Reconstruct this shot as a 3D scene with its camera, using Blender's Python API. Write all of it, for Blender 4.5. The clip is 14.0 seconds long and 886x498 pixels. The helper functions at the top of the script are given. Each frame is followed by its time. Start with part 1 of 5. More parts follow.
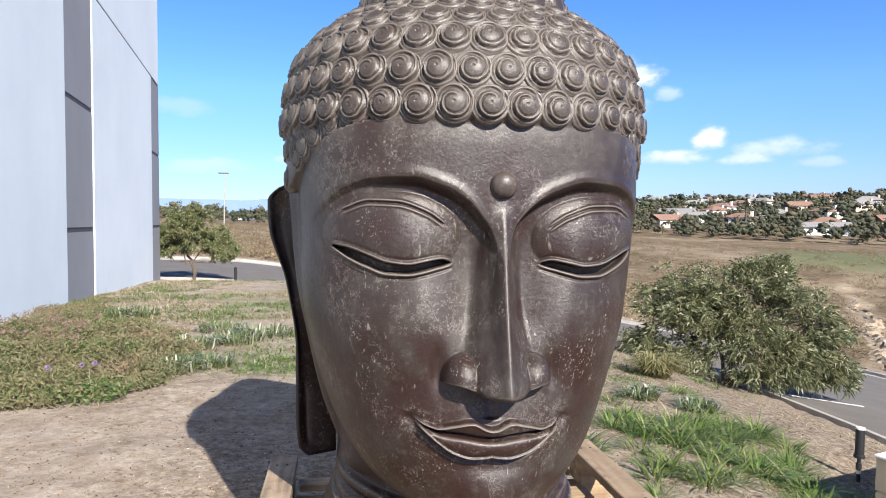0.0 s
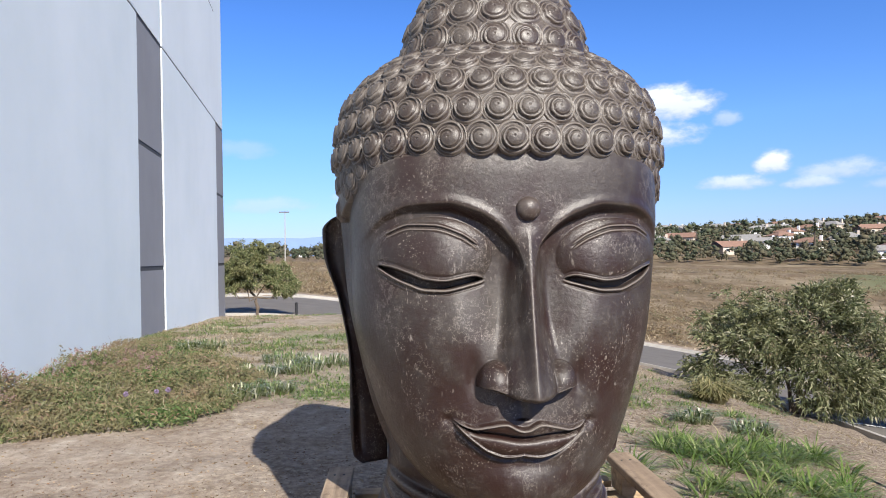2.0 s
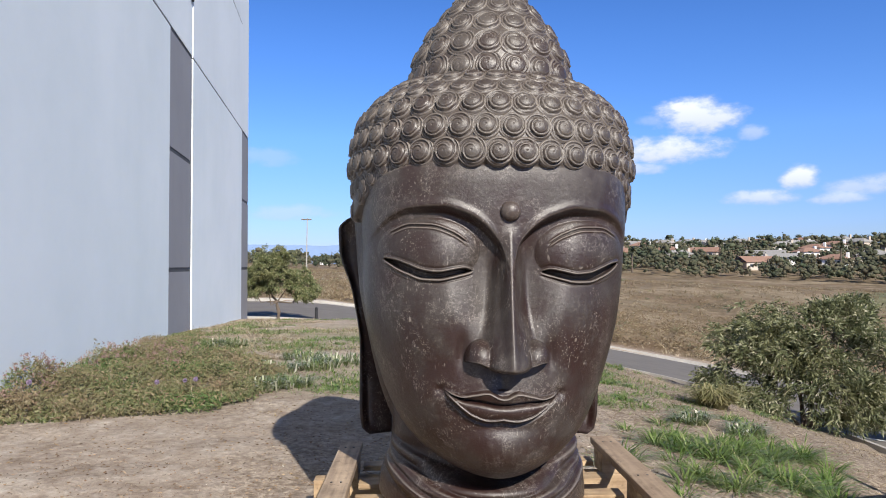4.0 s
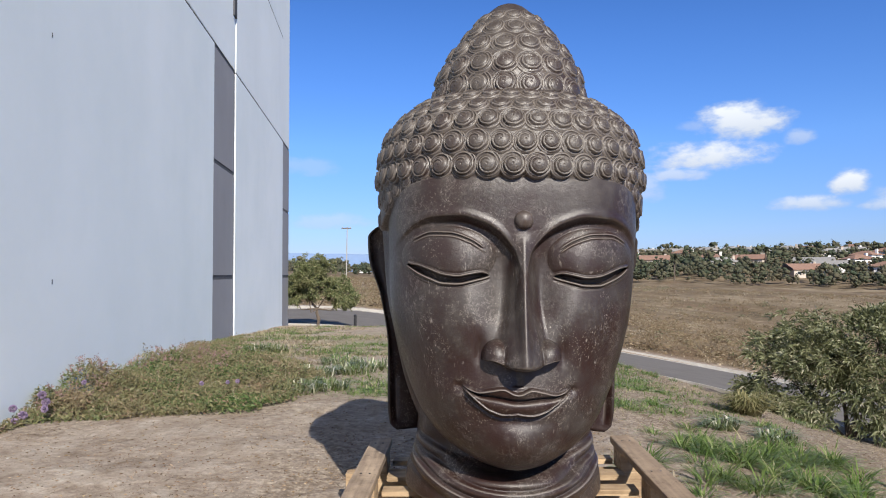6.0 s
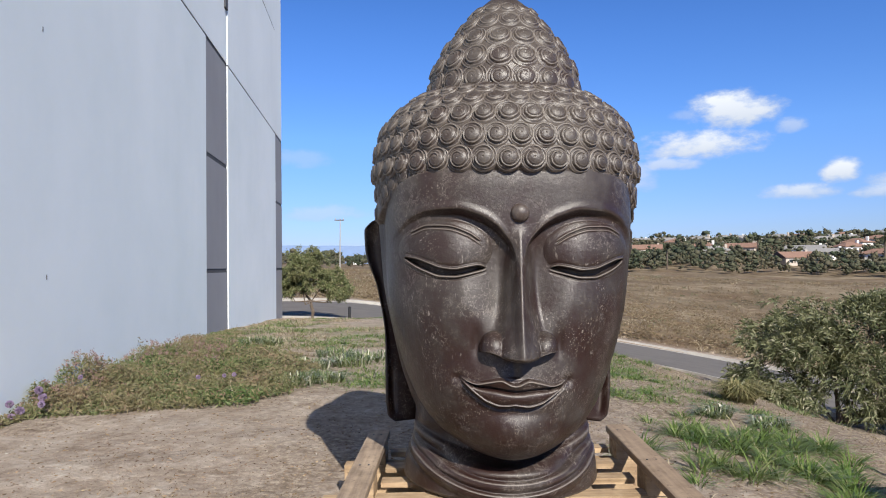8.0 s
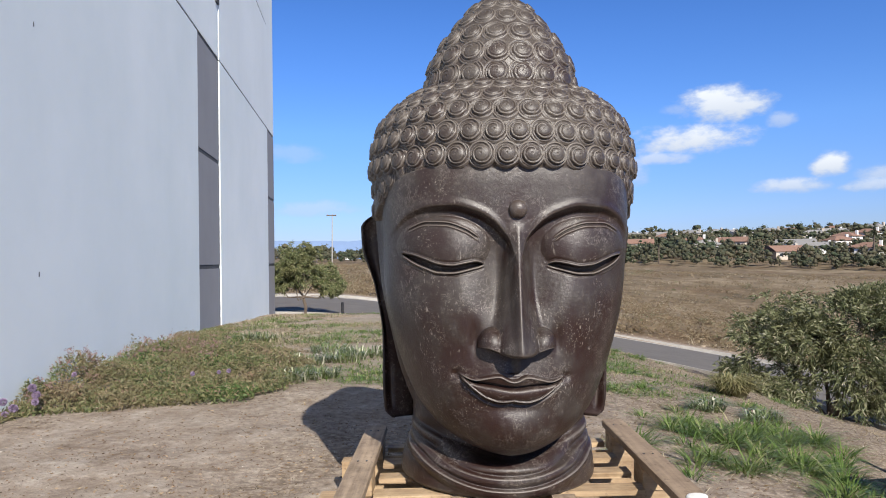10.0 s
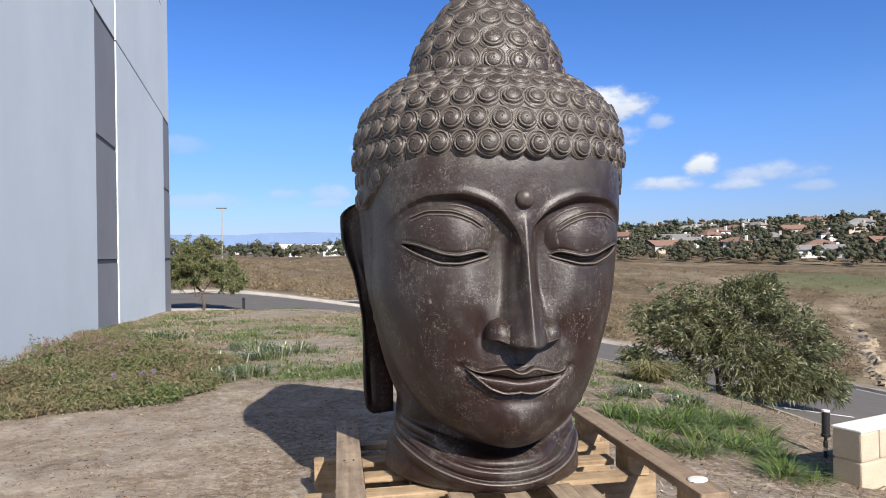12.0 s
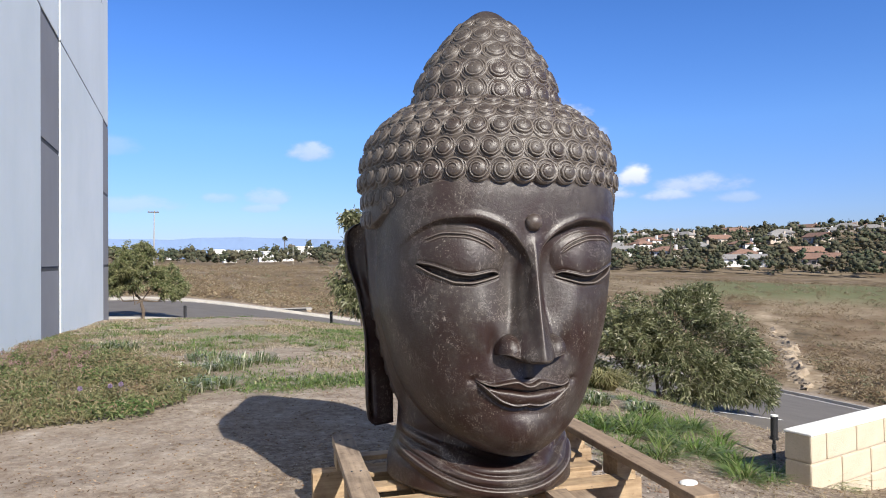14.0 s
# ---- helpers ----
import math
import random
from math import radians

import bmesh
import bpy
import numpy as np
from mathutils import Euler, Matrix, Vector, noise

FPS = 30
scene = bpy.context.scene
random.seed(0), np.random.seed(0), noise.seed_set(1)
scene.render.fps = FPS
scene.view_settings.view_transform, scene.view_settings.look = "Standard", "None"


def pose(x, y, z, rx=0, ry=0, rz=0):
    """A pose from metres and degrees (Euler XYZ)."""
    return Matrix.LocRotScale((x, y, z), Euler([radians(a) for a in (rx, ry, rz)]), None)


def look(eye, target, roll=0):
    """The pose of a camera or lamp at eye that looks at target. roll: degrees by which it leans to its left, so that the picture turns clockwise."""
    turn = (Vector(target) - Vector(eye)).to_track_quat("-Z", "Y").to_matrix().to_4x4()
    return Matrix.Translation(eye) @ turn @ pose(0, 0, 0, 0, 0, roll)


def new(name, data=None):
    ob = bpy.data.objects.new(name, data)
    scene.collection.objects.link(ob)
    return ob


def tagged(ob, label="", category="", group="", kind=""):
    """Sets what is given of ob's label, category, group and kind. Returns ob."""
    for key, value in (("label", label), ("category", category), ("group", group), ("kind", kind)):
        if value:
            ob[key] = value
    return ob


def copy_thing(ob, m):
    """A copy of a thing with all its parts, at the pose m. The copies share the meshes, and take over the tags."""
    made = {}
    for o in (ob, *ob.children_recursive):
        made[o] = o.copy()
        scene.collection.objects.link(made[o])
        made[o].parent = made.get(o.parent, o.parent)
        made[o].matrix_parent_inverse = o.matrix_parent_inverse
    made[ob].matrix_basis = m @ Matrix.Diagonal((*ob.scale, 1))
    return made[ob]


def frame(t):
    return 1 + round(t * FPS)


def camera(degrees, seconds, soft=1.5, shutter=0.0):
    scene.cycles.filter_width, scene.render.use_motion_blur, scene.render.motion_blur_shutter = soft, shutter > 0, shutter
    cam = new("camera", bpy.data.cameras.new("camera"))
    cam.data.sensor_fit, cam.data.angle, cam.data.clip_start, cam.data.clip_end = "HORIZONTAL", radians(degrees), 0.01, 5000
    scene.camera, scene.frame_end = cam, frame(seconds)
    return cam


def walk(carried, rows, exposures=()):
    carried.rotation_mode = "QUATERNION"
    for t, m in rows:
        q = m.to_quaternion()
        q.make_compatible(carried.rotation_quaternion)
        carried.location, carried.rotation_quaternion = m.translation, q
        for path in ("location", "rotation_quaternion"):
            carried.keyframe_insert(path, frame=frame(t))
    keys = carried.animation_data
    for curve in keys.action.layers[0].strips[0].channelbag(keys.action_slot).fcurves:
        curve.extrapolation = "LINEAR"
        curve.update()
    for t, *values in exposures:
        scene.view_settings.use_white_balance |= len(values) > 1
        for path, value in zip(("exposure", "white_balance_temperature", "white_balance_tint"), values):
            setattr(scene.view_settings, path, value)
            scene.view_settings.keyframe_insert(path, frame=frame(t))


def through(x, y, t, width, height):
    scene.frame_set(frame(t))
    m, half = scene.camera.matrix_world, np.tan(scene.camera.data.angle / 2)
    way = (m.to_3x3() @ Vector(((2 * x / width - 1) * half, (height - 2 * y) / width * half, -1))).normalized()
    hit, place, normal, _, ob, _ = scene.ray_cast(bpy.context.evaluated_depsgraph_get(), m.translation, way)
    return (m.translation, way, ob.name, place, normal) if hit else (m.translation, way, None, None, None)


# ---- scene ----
cam = camera(65.0, 14.0, 1.0)
PATH = [
    (0, (-0.032, 0.068, 1.301), (0.489, 1.997, 1.225), 0.2),
    (0.5, (-0.004, 0.004, 1.293), (0.451, 1.951, 1.226), -0.2),
    (1, (0.011, -0.051, 1.278), (0.414, 1.907, 1.241), 0.4),
    (1.5, (0.005, -0.116, 1.283), (0.373, 1.85, 1.274), -0.5),
    (2, (-0.02, -0.17, 1.264), (0.343, 1.797, 1.285), -1.2),
    (4.3, (0.009, -0.598, 1.205), (0.297, 1.38, 1.256), 0.1),
    (4.5, (0.017, -0.612, 1.204), (0.282, 1.37, 1.251), -0.1),
    (5, (0.035, -0.673, 1.202), (0.25, 1.314, 1.248), -0.4),
    (5.5, (0.041, -0.73, 1.197), (0.229, 1.26, 1.256), -0.1),
    (6, (0.048, -0.769, 1.195), (0.241, 1.22, 1.269), -0.2),
    (6.5, (0.047, -0.774, 1.188), (0.249, 1.214, 1.266), -0.4),
    (7, (0.038, -0.775, 1.187), (0.249, 1.213, 1.255), -0.4),
    (7.5, (0.033, -0.775, 1.197), (0.242, 1.213, 1.251), -0.3),
    (8, (0.032, -0.788, 1.203), (0.244, 1.2, 1.251), -0.7),
    (10.5, (-0.012, -0.788, 1.209), (0.24, 1.196, 1.238), -1.0),
    (11, (-0.137, -0.733, 1.207), (0.23, 1.233, 1.231), -1.8),
    (11.5, (-0.274, -0.667, 1.212), (0.179, 1.281, 1.226), -1.7),
    (12, (-0.392, -0.632, 1.2), (0.14, 1.296, 1.212), -1.0),
    (12.5, (-0.459, -0.616, 1.205), (0.139, 1.292, 1.209), -1.7),
    (13, (-0.521, -0.647, 1.216), (0.106, 1.252, 1.231), -0.9),
    (13.5, (-0.628, -0.679, 1.231), (0.032, 1.208, 1.257), -1.0),
    (14, (-0.721, -0.684, 1.257), (-0.02, 1.189, 1.286), -0.6),
]
EXPOSURES = [(0.0, 1.04), (1.0, 0.94), (2.0, 0.79), (4.5, 0.61), (6.5, 0.52), (8.0, 0.52), (10.5, 0.52), (11.0, 0.48), (12.5, 0.56), (14.0, 0.64)]
walk(cam, [(t, look(eye, target, roll)) for t, eye, target, roll in PATH], EXPOSURES)

# ---- light ----
SUN_DIR = Vector((0.211 * 0.823, -0.977 * 0.823, 0.568)).normalized()
SUN_ELEV = math.asin(SUN_DIR.z)
world = bpy.data.worlds.new("sky")
scene.world = world
world.use_nodes = True


# clouds: azimuth, elevation, half width, half height (degrees), thickness
CLOUDS = [
    (28.9, 11.3, 3.38, 1.62, 1), (26.6, 8.9, 5.2, 1.37, 1), (24.6, 7.7, 2.47, 0.65, 0.69), (32.8, 9.9, 1.1, 0.72, 0.52),
    (35.9, 6.35, 1.49, 1.1, 1), (33.4, 5.1, 2.86, 0.72, 0.8), (40.6, 5.6, 3.38, 0.91, 0.63), (38.6, 4.8, 2.21, 0.59, 0.69),
    (43.4, 4.4, 1.69, 0.52, 0.4), (25.6, 11.3, 1.43, 0.52, 0.34), (21.8, 6.6, 1.56, 1.3, 0.52), (9.8, 8.7, 2.21, 0.91, 0.63),
    (6.4, 5.0, 2.08, 0.78, 0.46), (3.0, 4.9, 1.56, 0.52, 0.4), (5.8, 4.2, 1.69, 0.45, 0.4), (-3.6, 4.3, 3.38, 0.78, 0.4),
    (-6.0, 8.7, 3.12, 0.91, 0.29), (-60, 14, 9.1, 2.6, 0.8), (95, 9, 10.4, 2.6, 0.92), (150, 16, 7.8, 2.6, 0.69),
]


def build_sky():
    nt = world.node_tree
    nt.nodes.clear()

    def node(kind, *values, op=""):
        n = nt.nodes.new("ShaderNode" + kind)
        if op:
            n.operation = op
        for sock, v in zip(n.inputs, values):
            if v is None:
                continue
            if isinstance(v, (int, float, tuple)):
                sock.default_value = v
            else:
                nt.links.new(v, sock)
        return n.outputs[0]

    def calc(op, a, b=0.0):
        return node("Math", a, b, op=op)

    sky = nt.nodes.new("ShaderNodeTexSky")
    sky.sky_type = "NISHITA"
    sky.sun_disc = False
    sky.sun_elevation = SUN_ELEV
    sky.sun_rotation = math.atan2(SUN_DIR.x, SUN_DIR.y)
    sky.altitude, sky.air_density, sky.dust_density, sky.ozone_density = 0, SKY_AIR, SKY_DUST, SKY_OZONE
    blue = node("HueSaturation", 0.5, SKY_SAT, SKY_LEVEL, 1.0, sky.outputs[0])
    way = nt.nodes.new("ShaderNodeTexCoord").outputs["Generated"]
    low = nt.nodes.new("ShaderNodeSeparateXYZ")
    nt.links.new(way, low.inputs[0])
    rise = nt.nodes.new("ShaderNodeMapRange")
    for k, v in zip(("From Min", "From Max", "To Min", "To Max"), (0.0, 0.18, 0.0, 1.0)):
        rise.inputs[k].default_value = v
    nt.links.new(low.outputs[2], rise.inputs["Value"])
    air = node("MixRGB", rise.outputs[0], SKY_LOW, SKY_TINT)
    blue = node("MixRGB", 1.0, blue, air)
    blue.node.blend_type = "MULTIPLY"
    over = nt.nodes.new("ShaderNodeMapRange")
    over.interpolation_type = "SMOOTHSTEP"
    for k, v in zip(("From Min", "From Max", "To Min", "To Max"), (0.28, 0.82, 0.0, 1.0)):
        over.inputs[k].default_value = v
    nt.links.new(low.outputs[2], over.inputs["Value"])
    blue = node("MixRGB", 1.0, blue, node("MixRGB", over.outputs[0], (1, 1, 1, 1), SKY_ZENITH))
    blue.node.blend_type = "MULTIPLY"
    sep = nt.nodes.new("ShaderNodeSeparateXYZ")
    nt.links.new(way, sep.inputs[0])
    x, y, z = sep.outputs
    az = calc("MULTIPLY", calc("ARCTAN2", x, y), 57.2958)
    el = calc("MULTIPLY", calc("ARCSINE", z), 57.2958)
    puff = nt.nodes.new("ShaderNodeTexNoise")
    puff.inputs["Scale"].default_value, puff.inputs["Detail"].default_value, puff.inputs["Roughness"].default_value = 26.0, 7.0, 0.58
    stretch = nt.nodes.new("ShaderNodeMapping")
    stretch.inputs["Scale"].default_value = (1.0, 1.0, 1.9)
    nt.links.new(way, stretch.inputs[0])
    nt.links.new(stretch.outputs[0], puff.inputs["Vector"])
    fluff = calc("MULTIPLY", calc("SUBTRACT", puff.outputs[0], 0.40), 2.9)
    mask, shade = 0.0, 0.0
    for a, e, w, h, thick in CLOUDS:
        da, de = calc("MULTIPLY", calc("SUBTRACT", az, a), 1 / w), calc("MULTIPLY", calc("SUBTRACT", el, e), 1 / h)
        under = calc("MULTIPLY", calc("MINIMUM", de, 0.0), 0.75)
        body = calc("SUBTRACT", 1.0, calc("ADD", calc("MULTIPLY", da, da), calc("ADD", calc("MULTIPLY", de, de), calc("MULTIPLY", under, under))))
        body = calc("ADD", body, fluff)
        one = nt.nodes.new("ShaderNodeMapRange")
        one.interpolation_type = "SMOOTHSTEP"
        for k, v in zip(("From Min", "From Max", "To Min", "To Max"), (0.0, 1.35, 0.0, thick)):
            one.inputs[k].default_value = v
        nt.links.new(body, one.inputs["Value"])
        lit = calc("MULTIPLY", one.outputs[0], calc("MINIMUM", calc("MAXIMUM", calc("ADD", calc("MULTIPLY", de, 0.45), 0.55), 0.0), 1.0))
        mask, shade = calc("MAXIMUM", mask, one.outputs[0]), calc("MAXIMUM", shade, lit)
    white = node("MixRGB", shade, (0.37, 0.43, 0.54, 1), (0.70, 0.73, 0.77, 1))
    full = node("MixRGB", mask, blue, white)
    bg = nt.nodes.new("ShaderNodeBackground")
    nt.links.new(full, bg.inputs[0])
    bg.inputs[1].default_value = 1.0
    out = nt.nodes.new("ShaderNodeOutputWorld")
    nt.links.new(bg.outputs[0], out.inputs[0])


SKY_AIR, SKY_DUST, SKY_OZONE, SKY_SAT, SKY_LEVEL, SKY_TINT, SKY_LOW, SKY_ZENITH = 1.0, 0.1, 3.0, 1.22, 0.077, (0.90, 1.0, 1.42, 1), (0.50, 0.60, 1.12, 1), (0.32, 0.30, 0.26, 1)
build_sky()
sun_data = bpy.data.lights.new("sun", "SUN")
sun_data.energy, sun_data.angle, sun_data.color = 5.0, radians(0.55), (1.0, 0.94, 0.85)
sun = new("sun", sun_data)
sun.rotation_mode = "QUATERNION"
sun.rotation_quaternion = (-SUN_DIR).to_track_quat("-Z", "Y")

# ---- materials ----
class Nodes:
    """A small wrapper to write node materials briefly."""

    def __init__(self, name):
        self.mat = bpy.data.materials.new(name)
        self.mat.use_nodes = True
        self.nt = self.mat.node_tree
        self.bsdf = self.nt.nodes["Principled BSDF"]

    def add(self, kind, **props):
        n = self.nt.nodes.new("ShaderNode" + kind)
        for k, v in props.items():
            if k == "operation":
                n.operation = v
            elif k == "blend_type":
                n.blend_type = v
            elif k == "data_type":
                n.data_type = v
            elif k == "feature":
                n.feature = v
        return n

    def put(self, a, b):
        self.nt.links.new(a, b)

    def coords(self, kind="Object"):
        return self.add("TexCoord").outputs[kind]

    def noise(self, vec, scale, detail=4.0, rough=0.55, stretch=None):
        if stretch:
            m = self.add("Mapping")
            m.inputs["Scale"].default_value = stretch
            self.put(vec, m.inputs["Vector"])
            vec = m.outputs[0]
        n = self.add("TexNoise")
        n.inputs["Scale"].default_value, n.inputs["Detail"].default_value, n.inputs["Roughness"].default_value = scale, detail, rough
        self.put(vec, n.inputs["Vector"])
        return n.outputs["Fac"]

    def ramp(self, fac, stops):
        r = self.add("ValToRGB")
        els = r.color_ramp.elements
        while len(els) < len(stops):
            els.new(0.5)
        for e, (p, c) in zip(els, stops):
            e.position = p
            e.color = (*c, 1) if len(c) == 3 else c
        self.put(fac, r.inputs[0])
        return r.outputs[0]

    def grey(self, fac, lo, hi, a=0.0, b=1.0):
        m = self.add("MapRange")
        for k, v in zip(("From Min", "From Max", "To Min", "To Max"), (lo, hi, a, b)):
            m.inputs[k].default_value = v
        self.put(fac, m.inputs["Value"])
        return m.outputs[0]

    def mix(self, fac, a, b, blend="MIX"):
        m = self.add("MixRGB", blend_type=blend)
        for sock, v in zip(m.inputs, (fac, a, b)):
            if isinstance(v, (int, float)):
                sock.default_value = v
            elif isinstance(v, tuple):
                sock.default_value = (*v, 1)
            else:
                self.put(v, sock)
        return m.outputs[0]

    def math(self, op, a, b=0.0):
        m = self.add("Math", operation=op)
        for sock, v in zip(m.inputs, (a, b)):
            if isinstance(v, (int, float)):
                sock.default_value = v
            else:
                self.put(v, sock)
        return m.outputs[0]

    def bump(self, height, dist, strength=1.0):
        b = self.add("Bump")
        b.inputs["Distance"].default_value, b.inputs["Strength"].default_value = dist, strength
        self.put(height, b.inputs["Height"])
        self.put(b.outputs[0], self.bsdf.inputs["Normal"])
        return b

    def done(self, colour=None, rough=None, metal=None, spec=None):
        for key, v in (("Base Color", colour), ("Roughness", rough), ("Metallic", metal), ("Specular IOR Level", spec)):
            if v is None:
                continue
            if isinstance(v, (int, float)):
                self.bsdf.inputs[key].default_value = v
            elif isinstance(v, tuple):
                self.bsdf.inputs[key].default_value = (*v, 1)
            else:
                self.put(v, self.bsdf.inputs[key])
        return self.mat


def plain(name, colour, rough=0.7, vary=0.25, scale=8.0, metal=0.0, bump=0.002):
    """A surface of one tint with grain at two scales."""
    n = Nodes(name)
    c = n.coords()
    big, fine = n.noise(c, scale, 3), n.noise(c, scale * 14, 4)
    v = n.math("ADD", n.math("MULTIPLY", big, 0.6), n.math("MULTIPLY", fine, 0.4))
    dark = tuple(x * (1 - vary) for x in colour)
    light = tuple(min(1, x * (1 + vary)) for x in colour)
    n.bump(fine, bump)
    return n.done(n.ramp(v, [(0.3, dark), (0.7, light)]), rough, metal)


def leafy(name, stops, rough=0.55, through=0.3, vary=0.45, grain=1.3, tint=(0.16, 0.14, 0.06)):
    """Leaves: each one its own tint, and light passes through a little."""
    n = Nodes(name)
    g = n.add("NewGeometry").outputs["Random Per Island"]
    colour = n.ramp(g, stops)
    big = n.noise(n.coords(), grain, 2)
    colour = n.mix(n.grey(big, 0.35, 0.7, 0.0, vary), colour, tint)
    n.done(colour, rough, 0.0, 0.35)
    tr = n.add("BsdfTranslucent")
    n.put(colour, tr.inputs["Color"])
    mx = n.add("MixShader")
    mx.inputs[0].default_value = through
    n.put(n.bsdf.outputs[0], mx.inputs[1])
    n.put(tr.outputs[0], mx.inputs[2])
    n.put(mx.outputs[0], n.nt.nodes["Material Output"].inputs["Surface"])
    return n.mat


def stone_material():
    n = Nodes("cast_stone")
    c = n.coords()
    cloud, mid, fine, speck = n.noise(c, 2.3, 5), n.noise(c, 9, 6, 0.68), n.noise(c, 60, 5, 0.75), n.noise(c, 150, 2, 0.6)
    axis = n.add("SeparateXYZ")
    n.put(c, axis.inputs[0])
    worn = n.grey(axis.outputs[2], 0.55, 1.25, -0.05, 0.03)
    tone = n.math("ADD", worn, n.math("ADD", n.math("MULTIPLY", cloud, 0.55), n.math("MULTIPLY", mid, 0.45)))
    colour = n.ramp(tone, [(0.40, (0.022, 0.0095, 0.0078)), (0.475, (0.025, 0.0140, 0.0118)), (0.54, (0.031, 0.0225, 0.0195)), (0.66, (0.052, 0.044, 0.039))])
    dust = n.math("MULTIPLY", n.grey(fine, 0.52, 0.68), n.grey(mid, 0.46, 0.6))
    colour = n.mix(n.math("MULTIPLY", dust, 0.26), colour, (0.17, 0.145, 0.128))
    vein = n.noise(c, 19, 6, 0.78)
    streak = n.grey(n.math("ABSOLUTE", n.math("SUBTRACT", vein, 0.5)), 0.0, 0.013, 1.0, 0.0)
    streak = n.math("MULTIPLY", streak, n.grey(n.noise(c, 6, 4), 0.5, 0.6))
    colour = n.mix(n.math("MULTIPLY", streak, 0.5), colour, (0.36, 0.32, 0.285))
    dots = n.math("MULTIPLY", n.grey(speck, 0.60, 0.67), n.grey(n.noise(c, 8, 5, 0.65), 0.50, 0.60))
    scratch = n.math("MULTIPLY", n.grey(n.noise(c, 80, 3, 0.6, (1.0, 1.0, 0.3)), 0.64, 0.70), n.grey(n.noise(c, 4, 4, 0.6), 0.48, 0.58))
    dots = n.math("MAXIMUM", dots, scratch)
    colour = n.mix(n.math("MULTIPLY", dots, 0.48), colour, (0.36, 0.32, 0.28))
    high = n.math("MULTIPLY", n.grey(axis.outputs[2], 1.22, 1.45), n.grey(mid, 0.3, 0.7, 0.1, 0.6))
    colour = n.mix(high, colour, (0.088, 0.073, 0.062))
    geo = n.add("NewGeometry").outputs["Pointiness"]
    # highlight painted in: paler colour on ridges and raised edges
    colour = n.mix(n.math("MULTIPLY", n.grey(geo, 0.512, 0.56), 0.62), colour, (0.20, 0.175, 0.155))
    # shade painted in: darker colour in creases and recesses
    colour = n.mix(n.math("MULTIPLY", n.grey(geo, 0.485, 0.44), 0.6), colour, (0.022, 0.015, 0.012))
    n.bump(n.math("ADD", n.math("MULTIPLY", fine, 0.8), n.math("MULTIPLY", mid, 0.8)), 0.0028, 0.8)
    return n.done(colour, n.math("ADD", n.grey(cloud, 0.3, 0.7, 0.33, 0.48), n.math("MULTIPLY", dust, 0.3)), 0.0, 0.5)


def ground_material():
    n = Nodes("dry_earth")
    c = n.coords()
    big, mid, fine, grit = n.noise(c, 0.5, 4), n.noise(c, 2.4, 5, 0.6), n.noise(c, 17, 5, 0.7), n.noise(c, 75, 3, 0.7)
    clod = n.noise(c, 7.5, 6, 0.7)
    soil = n.ramp(n.math("ADD", n.math("MULTIPLY", mid, 0.4), n.math("ADD", n.math("MULTIPLY", clod, 0.35), n.math("MULTIPLY", fine, 0.25))),
                  [(0.37, (0.165, 0.122, 0.092)), (0.46, (0.265, 0.214, 0.172)), (0.54, (0.345, 0.292, 0.243)), (0.64, (0.47, 0.415, 0.355))])
    soil = n.mix(n.math("MULTIPLY", n.grey(grit, 0.6, 0.74), 0.5), soil, (0.42, 0.35, 0.26))
    soil = n.mix(n.math("MULTIPLY", n.grey(grit, 0.42, 0.3), 0.45), soil, (0.09, 0.065, 0.045))
    att = n.add("VertexColor")
    att.layer_name = "cover"
    x = n.add("SeparateXYZ")
    n.put(att.outputs["Color"], x.inputs[0])
    bare, grassy, field, litter = x.outputs[0], x.outputs[1], x.outputs[2], att.outputs["Alpha"]
    thatch = n.ramp(n.math("ADD", n.math("MULTIPLY", fine, 0.6), n.math("MULTIPLY", n.noise(c, 40, 4, 0.7), 0.4)),
                    [(0.40, (0.105, 0.078, 0.058)), (0.5, (0.225, 0.175, 0.132)), (0.60, (0.43, 0.365, 0.285))])
    soil = n.mix(n.math("MULTIPLY", litter, 0.8), soil, thatch)
    soil = n.mix(n.math("MULTIPLY", grassy, n.grey(fine, 0.35, 0.6)), soil, (0.16, 0.19, 0.07))
    straw = n.ramp(n.math("ADD", n.math("MULTIPLY", big, 0.3), n.math("ADD", n.math("MULTIPLY", n.noise(c, 0.13, 7, 0.72), 0.45), n.math("MULTIPLY", mid, 0.25))),
                   [(0.40, (0.080, 0.066, 0.042)), (0.46, (0.135, 0.102, 0.064)), (0.52, (0.180, 0.138, 0.090)), (0.60, (0.29, 0.232, 0.158))])
    straw = n.mix(n.grey(n.noise(c, 0.05, 6, 0.68), 0.50, 0.62, 0.0, 0.45), straw, (0.34, 0.28, 0.195))
    straw = n.mix(n.grey(n.noise(c, 0.09, 5, 0.65), 0.53, 0.62, 0.0, 0.6), straw, (0.15, 0.098, 0.06))
    straw = n.mix(n.math("MULTIPLY", grassy, 0.75), straw, (0.13, 0.155, 0.075))
    straw = n.mix(n.math("MULTIPLY", bare, 0.85), straw, n.ramp(n.noise(c, 1.6, 5, 0.7), [(0.35, (0.26, 0.19, 0.12)), (0.6, (0.55, 0.46, 0.34))]))
    colour = n.mix(field, soil, straw)
    n.bump(n.math("ADD", n.math("MULTIPLY", clod, 0.9), n.math("ADD", n.math("MULTIPLY", fine, 0.7), n.math("MULTIPLY", grit, 0.6))), 0.022, 0.8)
    return n.done(colour, 0.95, 0.0, 0.15)


